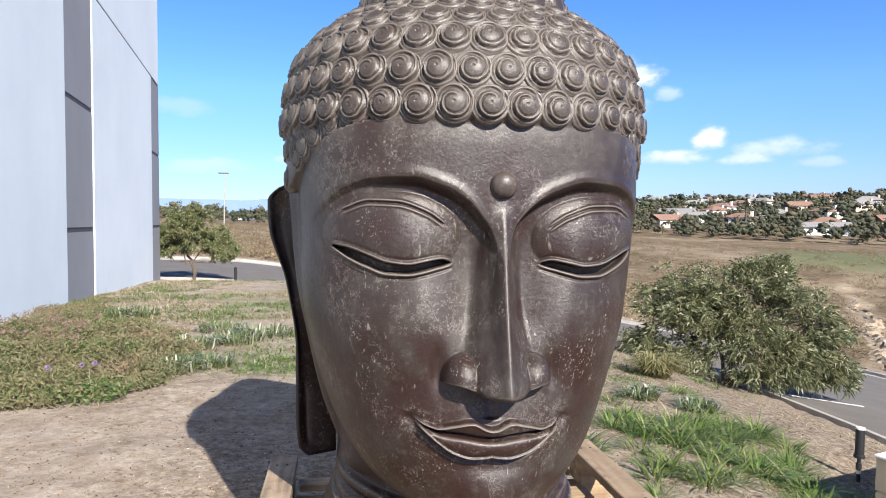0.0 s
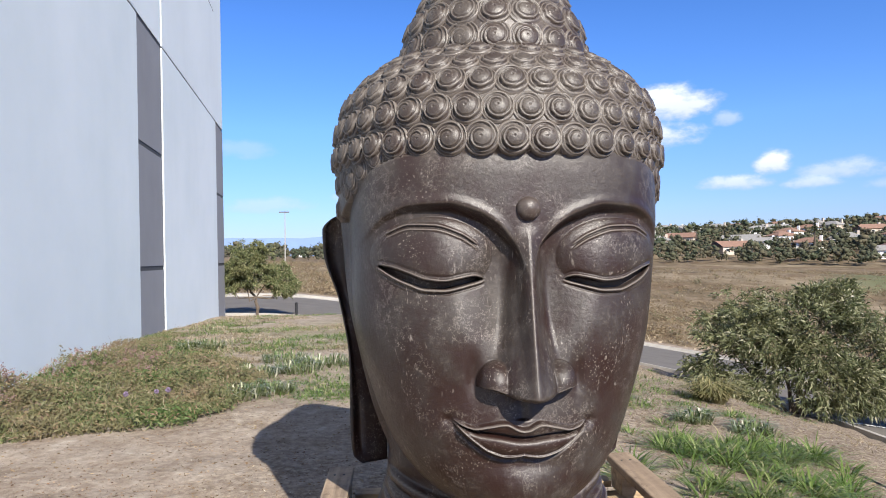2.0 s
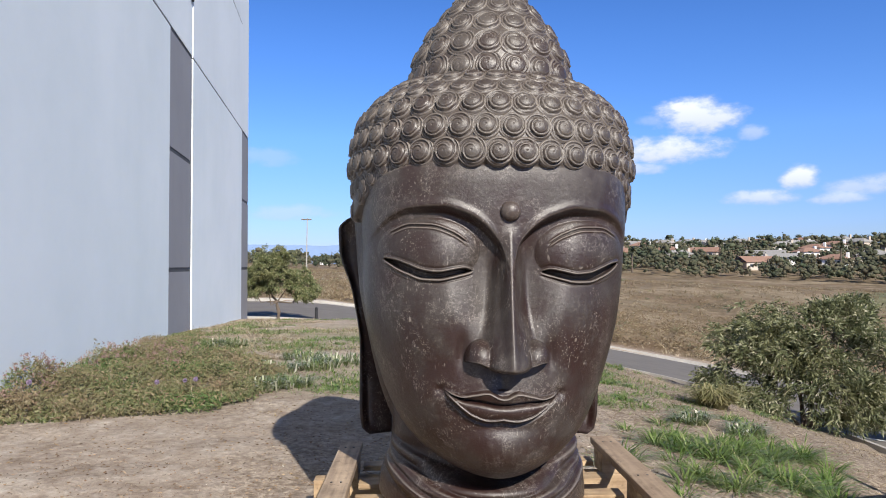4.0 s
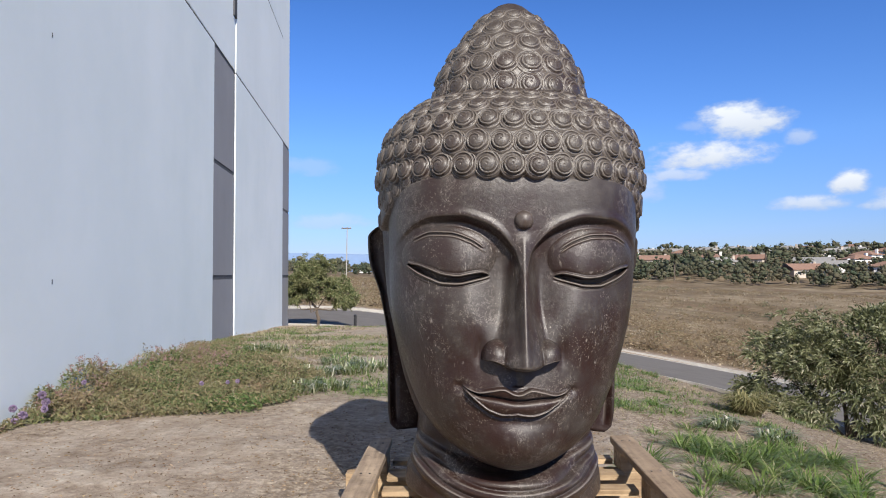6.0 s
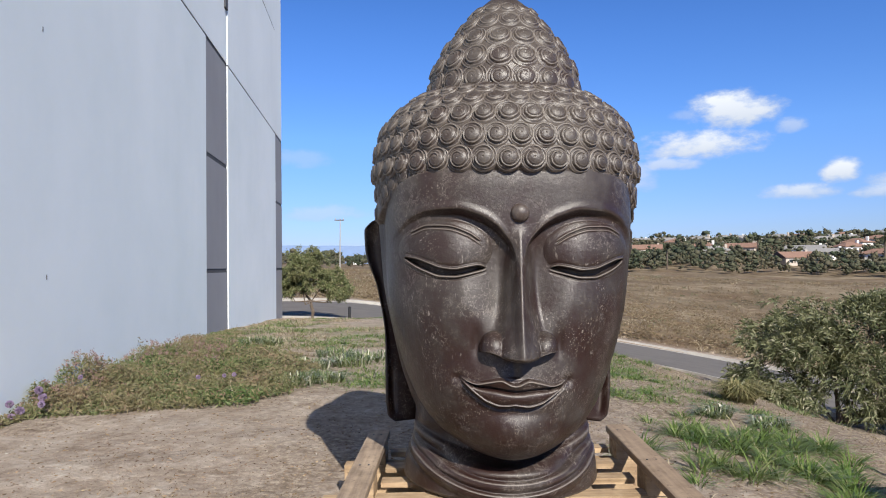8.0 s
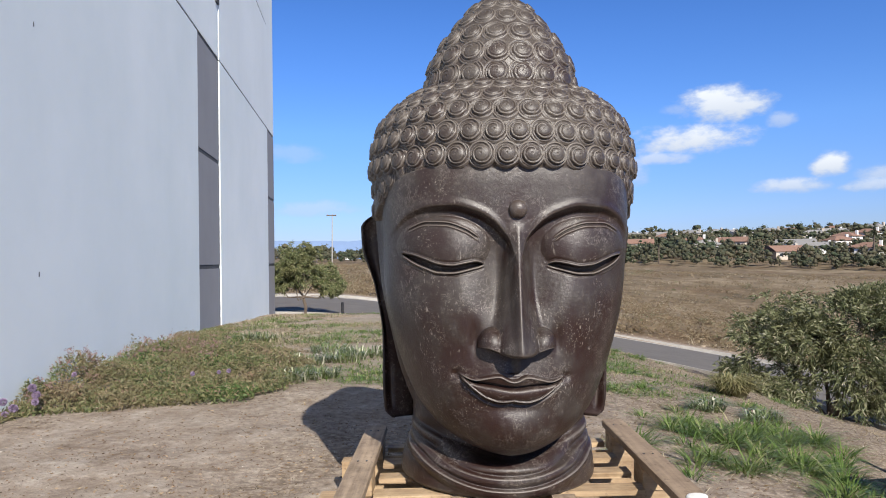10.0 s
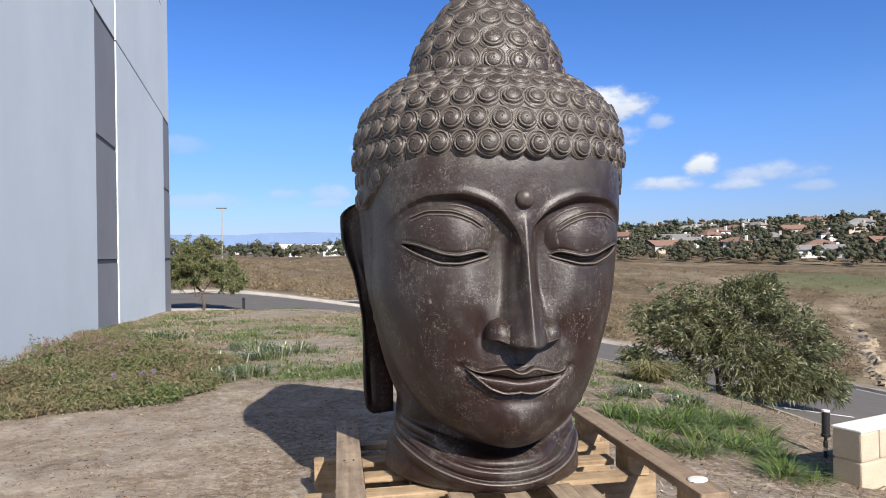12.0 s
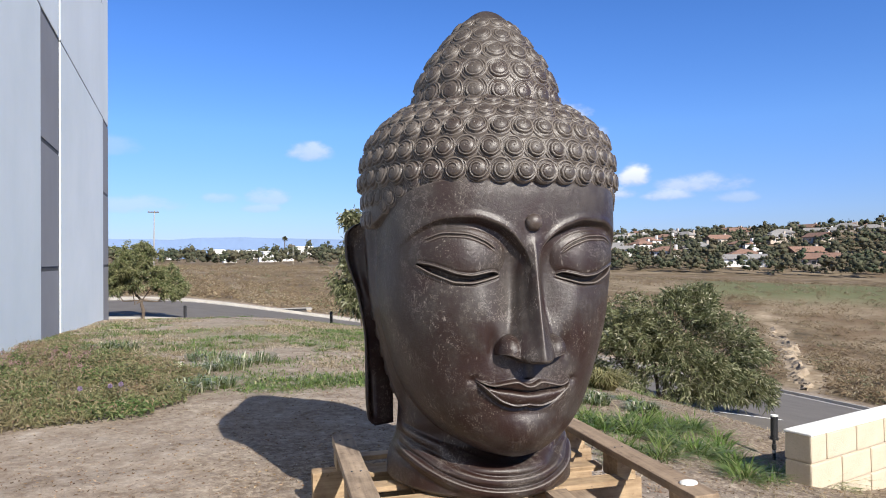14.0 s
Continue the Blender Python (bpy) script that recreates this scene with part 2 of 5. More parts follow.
def wall_material(name, lo, hi):
    n = Nodes(name)
    c = n.coords()
    streak, cloud, fine = n.noise(c, 1.0, 5, 0.6, (0.7, 0.7, 0.08)), n.noise(c, 0.42, 6, 0.6), n.noise(c, 55, 3)
    v = n.math("ADD", n.math("MULTIPLY", streak, 0.22), n.math("MULTIPLY", cloud, 0.78))
    n.bump(n.math("ADD", fine, n.math("MULTIPLY", n.noise(c, 4, 3), 0.6)), 0.002, 0.5)
    return n.done(n.ramp(v, [(0.35, lo), (0.62, hi)]), 0.8, 0.0, 0.25)


def wood_material(name, lo, hi, along):
    n = Nodes(name)
    c = n.coords()
    rnd = n.add("ObjectInfo").outputs["Random"]
    off = n.add("VectorMath", operation="ADD")
    n.put(c, off.inputs[0])
    n.put(n.math("MULTIPLY", rnd, 9.0), off.inputs[1])
    vec = off.outputs[0]
    s = [38.0, 38.0, 38.0]
    s[along] = 2.2
    grain, stain = n.noise(vec, 1.0, 6, 0.6, tuple(s)), n.noise(vec, 9, 6, 0.65)
    colour = n.ramp(n.math("ADD", n.math("MULTIPLY", grain, 0.5), n.math("MULTIPLY", stain, 0.5)), [(0.36, lo), (0.64, hi)])
    colour = n.mix(n.grey(rnd, 0.0, 1.0, 0.0, 0.35), colour, (0.25, 0.17, 0.10))
    spot = n.grey(n.noise(vec, 26, 4, 0.7), 0.60, 0.70, 0.0, 0.6)
    colour = n.mix(spot, colour, (0.10, 0.065, 0.045))
    n.bump(grain, 0.003, 0.6)
    return n.done(colour, 0.75, 0.0, 0.3)


STONE = stone_material()
EARTH = ground_material()
WALL = wall_material("painted_concrete", (0.76, 0.83, 0.85), (0.84, 0.90, 0.92))
WALL_UP = wall_material("painted_concrete_upper", (0.79, 0.85, 0.87), (0.85, 0.91, 0.93))
WALL_GREY = wall_material("grey_painted_concrete", (0.27, 0.27, 0.285), (0.32, 0.32, 0.335))
JOINT = plain("joint_filler", (0.06, 0.062, 0.07), 0.8)
WOOD_Y = wood_material("weathered_pine_long", (0.15, 0.112, 0.082), (0.42, 0.325, 0.235), 1)
WOOD_X = wood_material("pine_cross", (0.20, 0.13, 0.075), (0.52, 0.385, 0.24), 0)
ASPHALT = plain("asphalt", (0.135, 0.122, 0.108), 0.9, 0.2, 1.2, 0.0, 0.004)
CONCRETE = plain("kerb_concrete", (0.36, 0.34, 0.31), 0.85, 0.2, 3.0)
BLOCK = plain("slump_block", (0.52, 0.44, 0.33), 0.9, 0.14, 6.0, 0.0, 0.004)
BANK = plain("washed_out_earth", (0.31, 0.25, 0.18), 0.95, 0.4, 1.6, 0.0, 0.03)
MORTAR = plain("mortar", (0.40, 0.34, 0.26), 0.95, 0.15, 10.0)
BLACK = plain("black_powder_coat", (0.018, 0.018, 0.02), 0.45, 0.2, 30.0)
WHITE = plain("white_paint", (0.75, 0.74, 0.70), 0.7, 0.08, 20.0)
LEAF_BUSH = leafy("bush_leaf", [(0.0, (0.062, 0.078, 0.038)), (0.4, (0.145, 0.172, 0.084)), (0.75, (0.275, 0.295, 0.165)), (0.93, (0.42, 0.42, 0.27)), (1.0, (0.56, 0.52, 0.40))], 0.45, 0.38, 0.45)
LEAF_TREE = leafy("tree_leaf", [(0.0, (0.085, 0.11, 0.042)), (0.5, (0.17, 0.20, 0.085)), (1.0, (0.36, 0.35, 0.20))])
LEAF_FAR = leafy("far_leaf", [(0.0, (0.036, 0.052, 0.032)), (0.5, (0.060, 0.080, 0.045)), (0.85, (0.095, 0.110, 0.062)), (1.0, (0.14, 0.125, 0.08))], 0.9, 0.15, 0.75, 0.08, (0.130, 0.104, 0.068))
LEAF_BED = leafy("groundcover_leaf", [(0.0, (0.045, 0.088, 0.026)), (0.50, (0.125, 0.19, 0.064)), (0.82, (0.235, 0.245, 0.11)), (0.93, (0.28, 0.23, 0.13)), (1.0, (0.27, 0.17, 0.125))], 0.55, 0.35, 0.80, 1.3, (0.31, 0.215, 0.15))
GRASS = leafy("grass_blade", [(0.0, (0.075, 0.135, 0.03)), (0.55, (0.135, 0.22, 0.052)), (0.86, (0.22, 0.29, 0.095)), (1.0, (0.45, 0.40, 0.24))], 0.45, 0.35, 0.25)
STRAP = leafy("strap_leaf", [(0.0, (0.06, 0.10, 0.035)), (0.60, (0.14, 0.19, 0.075)), (0.82, (0.28, 0.30, 0.17)), (1.0, (0.68, 0.66, 0.54))], 0.4, 0.2)
TUFT = leafy("half_dry_grass", [(0.0, (0.11, 0.12, 0.045)), (0.5, (0.24, 0.23, 0.10)), (1.0, (0.42, 0.36, 0.20))], 0.7, 0.25)
STRAW = leafy("straw", [(0.0, (0.17, 0.125, 0.08)), (0.5, (0.33, 0.265, 0.18)), (1.0, (0.56, 0.48, 0.36))], 0.8, 0.15)
BRUSH = leafy("dry_brush", [(0.0, (0.18, 0.128, 0.078)), (0.5, (0.25, 0.19, 0.12)), (0.88, (0.38, 0.305, 0.20)), (1.0, (0.15, 0.155, 0.075))], 0.85, 0.2, 0.5, 0.35, (0.18, 0.125, 0.075))
CHIP = leafy("wood_chip", [(0.0, (0.06, 0.035, 0.025)), (0.5, (0.20, 0.12, 0.075)), (0.85, (0.32, 0.23, 0.16)), (0.985, (0.42, 0.33, 0.22)), (1.0, (0.75, 0.72, 0.66))], 0.9, 0.0)
PETAL = leafy("purple_petal", [(0.0, (0.27, 0.19, 0.35)), (1.0, (0.50, 0.39, 0.57))], 0.6, 0.3)
PETAL_PINK = leafy("faded_pink_petal", [(0.0, (0.22, 0.12, 0.12)), (1.0, (0.38, 0.25, 0.25))], 0.7, 0.2)
TERRACOTTA = plain("terracotta_roof", (0.25, 0.150, 0.110), 0.85, 0.25, 1.5)
ROOF_GREY = plain("grey_roof", (0.27, 0.26, 0.25), 0.85, 0.2, 1.5)
STUCCO = plain("cream_stucco", (0.50, 0.43, 0.36), 0.9, 0.12, 1.0)
STUCCO_W = plain("white_stucco", (0.78, 0.77, 0.74), 0.9, 0.08, 1.0)
PANE = plain("dark_window_glass", (0.03, 0.035, 0.04), 0.15, 0.1, 1.0, 0.0, 0.0)
# distance haze is painted into this blue base colour
HAZE = plain("far_hills_painted_haze", (0.16, 0.235, 0.38), 1.0, 0.1, 0.004)
BARK = plain("bark", (0.11, 0.085, 0.065), 0.9, 0.35, 9.0, 0.0, 0.006)

# ---- building helpers ----
def part(name, bm, material, parent=None, label=""):
    me = bpy.data.meshes.new(name)
    bm.to_mesh(me)
    bm.free()
    me.materials.append(material)
    ob = new(name, me)
    if parent is not None:
        ob.parent = parent
    if label:
        ob["label"] = label
    return ob


def mesh_part(name, verts, faces, material, parent=None, label="", smooth=False):
    me = bpy.data.meshes.new(name)
    me.from_pydata(verts, [], faces)
    me.materials.append(material)
    if smooth:
        me.polygons.foreach_set("use_smooth", [True] * len(me.polygons))
    me.update()
    ob = new(name, me)
    if parent is not None:
        ob.parent = parent
    if label:
        ob["label"] = label
    return ob


def quick_mesh(name, verts, quads, material, smooth=True):
    """A mesh from numpy arrays: verts (n, 3), quads (m, 3 or 4)."""
    me = bpy.data.meshes.new(name)
    k = quads.shape[1]
    me.vertices.add(len(verts))
    me.vertices.foreach_set("co", np.ascontiguousarray(verts, dtype=np.float32).ravel())
    me.loops.add(quads.size)
    me.loops.foreach_set("vertex_index", np.ascontiguousarray(quads, dtype=np.int32).ravel())
    me.polygons.add(len(quads))
    me.polygons.foreach_set("loop_start", np.arange(0, quads.size, k, dtype=np.int32))
    me.polygons.foreach_set("use_smooth", np.full(len(quads), smooth, dtype=bool))
    me.update(calc_edges=True)
    me.validate()
    me.materials.append(material)
    return me


def box(bm, x0, x1, y0, y1, z0, z1, bevel=0.0, m=None):
    made = bmesh.ops.create_cube(bm, size=1)["verts"]
    mat = Matrix.Translation(((x0 + x1) / 2, (y0 + y1) / 2, (z0 + z1) / 2)) @ Matrix.Diagonal((x1 - x0, y1 - y0, z1 - z0, 1))
    bmesh.ops.transform(bm, matrix=mat if m is None else m @ mat, verts=made)
    if bevel:
        edges = {e for v in made for e in v.link_edges}
        bmesh.ops.bevel(bm, geom=list(edges), offset=bevel, segments=2, affect="EDGES", profile=0.6)
    return made


def tube(bm, r0, r1, z0, z1, n=20, m=None, bevel=0.0):
    made = bmesh.ops.create_cone(bm, cap_ends=True, segments=n, radius1=r0, radius2=r1, depth=z1 - z0)["verts"]
    mat = Matrix.Translation((0, 0, (z0 + z1) / 2))
    bmesh.ops.transform(bm, matrix=mat if m is None else m @ mat, verts=made)
    return made


def root(name, m, label, category, group="", kind=""):
    ob = new(name)
    ob.matrix_basis = m
    return tagged(ob, label, category, group, kind)


def smooth01(t):
    t = np.clip(t, 0, 1)
    return t * t * (3 - 2 * t)


def ramp_up(t, soft=1.0):
    """max(t, 0), rounded over soft."""
    return 0.5 * (t + np.sqrt(t * t + soft * soft))


def curve_at(x, xs, ys):
    """A smooth curve through control values (monotone between them)."""
    xs, ys = np.array(xs, float), np.array(ys, float)
    h, d = np.diff(xs), np.diff(ys) / np.diff(xs)
    m = np.zeros(len(xs))
    m[0], m[-1] = d[0], d[-1]
    for i in range(1, len(xs) - 1):
        m[i] = 0 if d[i - 1] * d[i] <= 0 else 2 * d[i - 1] * d[i] / (d[i - 1] + d[i])
    x = np.clip(x, xs[0], xs[-1])
    i = np.clip(np.searchsorted(xs, x) - 1, 0, len(xs) - 2)
    t = (x - xs[i]) / h[i]
    return ((2 * t**3 - 3 * t**2 + 1) * ys[i] + (t**3 - 2 * t**2 + t) * h[i] * m[i]
            + (-2 * t**3 + 3 * t**2) * ys[i + 1] + (t**3 - t**2) * h[i] * m[i + 1])


LATTICE = np.random.RandomState(77).uniform(-1, 1, (256, 256))


def wobble(x, y, scale, seed=0):
    """Smooth uneven noise from about -1 to 1, with lumps of the size of scale."""
    x, y = np.asarray(x, float), np.asarray(y, float)
    out, amp, total = 0.0, 1.0, 0.0
    for k in range(3):
        c, q = math.cos(seed * 1.7 + k), math.sin(seed * 1.7 + k)
        u, v = (x * c - y * q) / scale * 2**k + seed * 13.37, (x * q + y * c) / scale * 2**k + seed * 7.91
        i, j = np.floor(u).astype(int), np.floor(v).astype(int)
        fu, fv = u - i, v - j
        fu, fv = fu * fu * (3 - 2 * fu), fv * fv * (3 - 2 * fv)
        i0, i1, j0, j1 = i % 256, (i + 1) % 256, j % 256, (j + 1) % 256
        a = LATTICE[i0, j0] * (1 - fu) + LATTICE[i1, j0] * fu
        b = LATTICE[i0, j1] * (1 - fu) + LATTICE[i1, j1] * fu
        out, total = out + amp * (a * (1 - fv) + b * fv), total + amp
        amp *= 0.5
    return out / total * 1.5


# ---- ground, road ----
ROAD_XY = [(-60, 33), (-30, 32), (-12, 31), (0, 30.6), (6, 30.2), (11.5, 28.8), (15.8, 25.5), (17.9, 21), (18.2, 16), (17.2, 9), (14.5, 1), (10, -8), (4, -18), (-6, -32)]
HALF, INNER = 4.9, 6.7


def road_line(step=0.6):
    s = np.arange(len(ROAD_XY))
    t = np.linspace(0, len(ROAD_XY) - 1, 260)
    p = np.stack([curve_at(t, s, [q[i] for q in ROAD_XY]) for i in (0, 1)], 1)
    for _ in range(12):
        p[1:-1] = (p[:-2] + 2 * p[1:-1] + p[2:]) / 4
    return p


LINE = road_line()
TAN = np.gradient(LINE, axis=0)
TAN /= np.linalg.norm(TAN, axis=1)[:, None]
OUT = np.stack([-TAN[:, 1], TAN[:, 0]], 1)


def road_z(x):
    return -0.62 - 0.17 * (ramp_up(x + 1.0, 2.0) - 1.0)


def road_dist(x, y):
    """Signed distance to the middle of the road, positive on its outer side."""
    out = np.empty_like(x)
    flat, fx, fy = out.ravel(), x.ravel(), y.ravel()
    for a in range(0, len(fx), 4000):
        d = np.stack([fx[a:a + 4000, None] - LINE[None, :, 0], fy[a:a + 4000, None] - LINE[None, :, 1]], -1)
        q = (d**2).sum(-1)
        i = q.argmin(1)
        j = np.arange(len(i))
        flat[a:a + 4000] = np.sqrt(q[j, i]) * np.sign((d[j, i] * OUT[i]).sum(-1))
    return out


def hill_z(x, y):
    """The far land: a flat field that rises into a ridge of houses to the north-east."""
    r, az = np.hypot(x, y), np.degrees(np.arctan2(x, y))
    ridge = curve_at(az, [-40, -8, 4, 12, 22, 32, 42, 60, 100], [2, 2, 4, 12, 21, 24.5, 26, 28, 30])
    return ridge * smooth01((r - 190) / 320) + 0.004 * ramp_up(r - 700, 100)


GULLY = [(24.3, 21.8), (28.0, 25.5), (33.0, 30.5), (41.0, 38.5), (48.0, 46.0), (54.5, 53.0), (61.0, 61.0)]


def gully_dist(x, y):
    d = np.full(np.shape(x), 1e9)
    for (ax, ay), (bx, by) in zip(GULLY, GULLY[1:]):
        t = np.clip(((x - ax) * (bx - ax) + (y - ay) * (by - ay)) / ((bx - ax)**2 + (by - ay)**2), 0, 1)
        d = np.minimum(d, np.hypot(x - ax - t * (bx - ax), y - ay - t * (by - ay)))
    return d


def ground_z(x, y):
    x, y = np.asarray(x, float), np.asarray(y, float)
    d = road_dist(x, y)
    zr = road_z(x)
    knoll = 0.03 - 0.044 * ramp_up(y - 12.0, 2) - 0.125 * (ramp_up(x - 1.2, 0.8)) - 0.42 * ramp_up(x - 5.3, 0.8)
    knoll = knoll - 0.15 * np.exp(-((x - 3.95) / 0.75)**2 - ((y - 3.35) / 0.85)**2)
    inner = np.maximum(knoll, zr) + 0.05 * np.exp(-np.abs(knoll - zr) * 4)
    inner = zr + (inner - zr) * smooth01((-d - INNER - 0.3) / 3.0)
    e = d - HALF
    far = 0.1 - 0.045 * np.clip(x, -60, 260)
    bank = 0.9 * smooth01(e / 9) * smooth01((x - 8) / 10) * (1 - 0.4 * smooth01((e - 10) / 30))
    outer = zr + 0.12 + (far - zr) * smooth01((e - 1.0) / 90) + bank + hill_z(x, y)
    cut = gully_dist(x + wobble(x, y, 4, 11) * 0.8, y)
    outer = outer + 0.05 * np.exp(-((cut - 1.8) / 0.9)**2) * smooth01((e - 2) / 6)
    z = np.where(d > HALF, outer, inner)
    on_road = (d <= HALF + 0.25) & (d >= -INNER - 0.25)
    z = np.where(on_road, zr - 0.10, z)
    near = np.exp(-((x - 1.0)**2 + (y - 4)**2) / 60)
    rough = wobble(x, y, 0.9, 3) * 0.02 + (wobble(x, y, 0.23, 5) * 0.010 + wobble(x, y, 0.1, 6) * 0.005) * near + wobble(x, y, 9, 8) * 0.03 * smooth01((e - 2) / 20)
    return z + np.where(on_road, 0, rough)


def bed_edge(y):
    """How far the bed reaches from the wall, by distance along it."""
    return curve_at(y, [2.0, 4.6, 4.95, 5.2, 5.4, 5.9, 6.7, 8.0, 9.0, 11, 13, 16, 22], [-2.75, -2.7, -2.6, -2.3, -0.95, -0.75, -0.5, -0.7, -1.2, -2.0, -2.55, -3.1, -3.2])


def build_ground():
    rings = np.concatenate([[0.0], 0.15 * 1.0285 ** np.arange(352)])
    secs = 460
    a = np.linspace(0, 2 * math.pi, secs, endpoint=False)
    R, A = np.meshgrid(rings, a, indexing="ij")
    x, y = 1.0 + R * np.sin(A), 3.0 + R * np.cos(A)
    z = ground_z(x, y)
    v = np.stack([x, y, z], -1).reshape(-1, 3)
    i, j = np.meshgrid(np.arange(len(rings) - 1), np.arange(secs), indexing="ij")
    k = (j + 1) % secs
    f = np.stack([i * secs + j, (i + 1) * secs + j, (i + 1) * secs + k, i * secs + k], -1).reshape(-1, 4)[:, ::-1]
    me = quick_mesh("ground", v, f, EARTH)
    d = road_dist(x, y)
    bare = np.exp(-(gully_dist(x + wobble(x, y, 3, 12) * 1.0, y + wobble(x, y, 2, 14) * 0.6) / 0.70)**4) * (d > HALF) * (0.60 + 0.8 * wobble(x, y, 1.6, 15)).clip(0, 1)
    grassy = ((d > HALF) * smooth01((np.hypot(x, y) - 92) / 12) * smooth01((150 - np.hypot(x, y)) / 20)
              * smooth01((np.degrees(np.arctan2(x, y)) - 38) / 5))
    grassy = np.maximum(grassy, 0.55 * np.exp(-((x - 0.6) / 2.6)**2 - ((y - 12.5) / 4.5)**2) * (0.5 + 0.8 * wobble(x, y, 1.4, 21)).clip(0, 1))
    field = smooth01((d - HALF - 0.4) / 1.5)
    litter = smooth01((x - 1.6) / 1.2) * (d < -INNER)
    mulch = np.exp(-((x - 0.1) / 1.25)**2 - ((y - 3.6) / 1.9)**2) + 0.7 * np.exp(-((x - bed_edge(y) - 0.1) / 0.25)**2) * (y > 4.6) * (y < 10)
    litter = np.maximum(litter, mulch.clip(0, 1) * (0.65 + 0.6 * wobble(x, y, 0.6, 63)).clip(0, 1))
    col = me.color_attributes.new("cover", "FLOAT_COLOR", "POINT")
    col.data.foreach_set("color", np.stack([bare, grassy, field, litter], -1).astype(np.float32).ravel())
    ob = new("ground", me)
    tagged(ob, "dry trodden earth running out into a straw-coloured field", "ground", kind="structure")


def strip(name, lo, hi, lift, thick, material, label, category):
    """A ribbon along the road from lo to hi metres beside its middle."""
    p, q = LINE + OUT * lo, LINE + OUT * hi
    verts = []
    for u, w in zip(p, q):
        za, zb = float(road_z(u[0])), float(road_z(w[0]))
        verts += [(*u, za + lift), (*w, zb + lift), (*w, zb + lift - thick), (*u, za + lift - thick)]
    faces = []
    for i in range(len(LINE) - 1):
        a, b = 4 * i, 4 * i + 4
        for k in range(4):
            faces.append((a + k, b + k, b + (k + 1) % 4, a + (k + 1) % 4))
    ob = mesh_part(name, verts, faces, material, smooth=False)
    return tagged(ob, label, category, kind="structure")


build_ground()
strip("road", -INNER, HALF, 0.0, 0.2, ASPHALT, "grey asphalt road curving downhill round the knoll", "road")
strip("kerb_outer", HALF, HALF + 0.35, 0.13, 0.5, CONCRETE, "pale concrete kerb along the far side of the road", "kerb")
strip("kerb_inner", -INNER - 0.15, -INNER, 0.05, 0.5, CONCRETE, "pale concrete kerb along the near side of the road", "kerb")

strip("gutter", HALF - 0.55, HALF, 0.012, 0.2, CONCRETE, "pale concrete gutter along the kerb", "gutter")

# ---- building ----
WX = -2.85


def build_building():
    top = 13.0
    b = root("building", pose(0, 0, 0), "white tilt-up concrete warehouse wall with grey recessed strips", "building", kind="structure")

    def slab(name, y0, y1, z0, z1, mat, deep=0.0, label=""):
        bm = bmesh.new()
        box(bm, WX - 0.35, WX - deep, y0, y1, z0, z1, 0.012 if deep == 0 else 0)
        return part(name, bm, mat, b, label)

    gap = 0.012
    for n, (y0, y1) in enumerate([(-16.0, -5.0), (-5.0, 12.03), (13.95, 21.35)]):
        slab("wall_panel", y0 + gap, y1 - gap, -1.2, 5.40, WALL)
        slab("wall_panel", y0 + gap, y1 - gap, 5.43, 8.66, WALL_UP)
        slab("wall_panel", y0 + gap, y1 - gap, 8.69, top, WALL)
    for y0, y1 in [(12.03, 13.95), (21.35, 23.03)]:
        for z0, z1 in [(-1.2, 1.12), (1.20, 3.25), (3.33, 5.38)]:
            slab("grey_panel", y0, y1, z0, z1, WALL_GREY, 0.022, "matt grey recessed strip")
        slab("wall_panel", y0, y1, 5.46, top, WALL_UP, 0.018)
    bm = bmesh.new()
    box(bm, WX - 0.60, WX - 0.30, -16, 23.0, -1.3, top - 0.02)
    part("core", bm, JOINT, b, "dark joints between the panels")
    bm = bmesh.new()
    box(bm, -22, WX - 0.36, 22.7, 23.03, -1.3, top, 0.01)
    part("end_wall", bm, WALL, b)
    bm = bmesh.new()
    box(bm, -22, WX - 0.36, -16, 22.7, top - 0.6, top - 0.3)
    part("roof", bm, CONCRETE, b)
    for y0, y1 in [(-16.0, 12.03), (13.95, 21.35)]:
        for z in (5.40, 8.66):
            bm = bmesh.new()
            box(bm, WX - 0.3, WX - 0.006, y0 + 0.02, y1 - 0.02, z, z + 0.03)
            part("seam", bm, JOINT, b, "dark horizontal joint")
    for y0, y1 in [(12.03, 13.95), (21.35, 23.0)]:
        for z in (1.12, 3.25, 5.38):
            bm = bmesh.new()
            box(bm, WX - 0.3, WX - 0.030, y0 + 0.01, y1 - 0.01, z, z + 0.08)
            part("seam", bm, JOINT, b, "dark horizontal joint")
    bm = bmesh.new()
    box(bm, WX - 0.04, WX + 0.02, 13.70, 13.93, 6.55, 7.6, 0.01)
    part("downspout", bm, JOINT, b, "dark metal scupper on the upper strip")
    for y, z in [(5.80, 1.12), (5.72, 3.34)]:
        bm = bmesh.new()
        box(bm, WX - 0.02, WX + 0.004, y, y + 0.010, z, z + 0.045, 0.002)
        part("stain", bm, JOINT, b, "small dark rust mark on the wall")


build_building()

# ---- statue ----
BASE_Z = 0.22


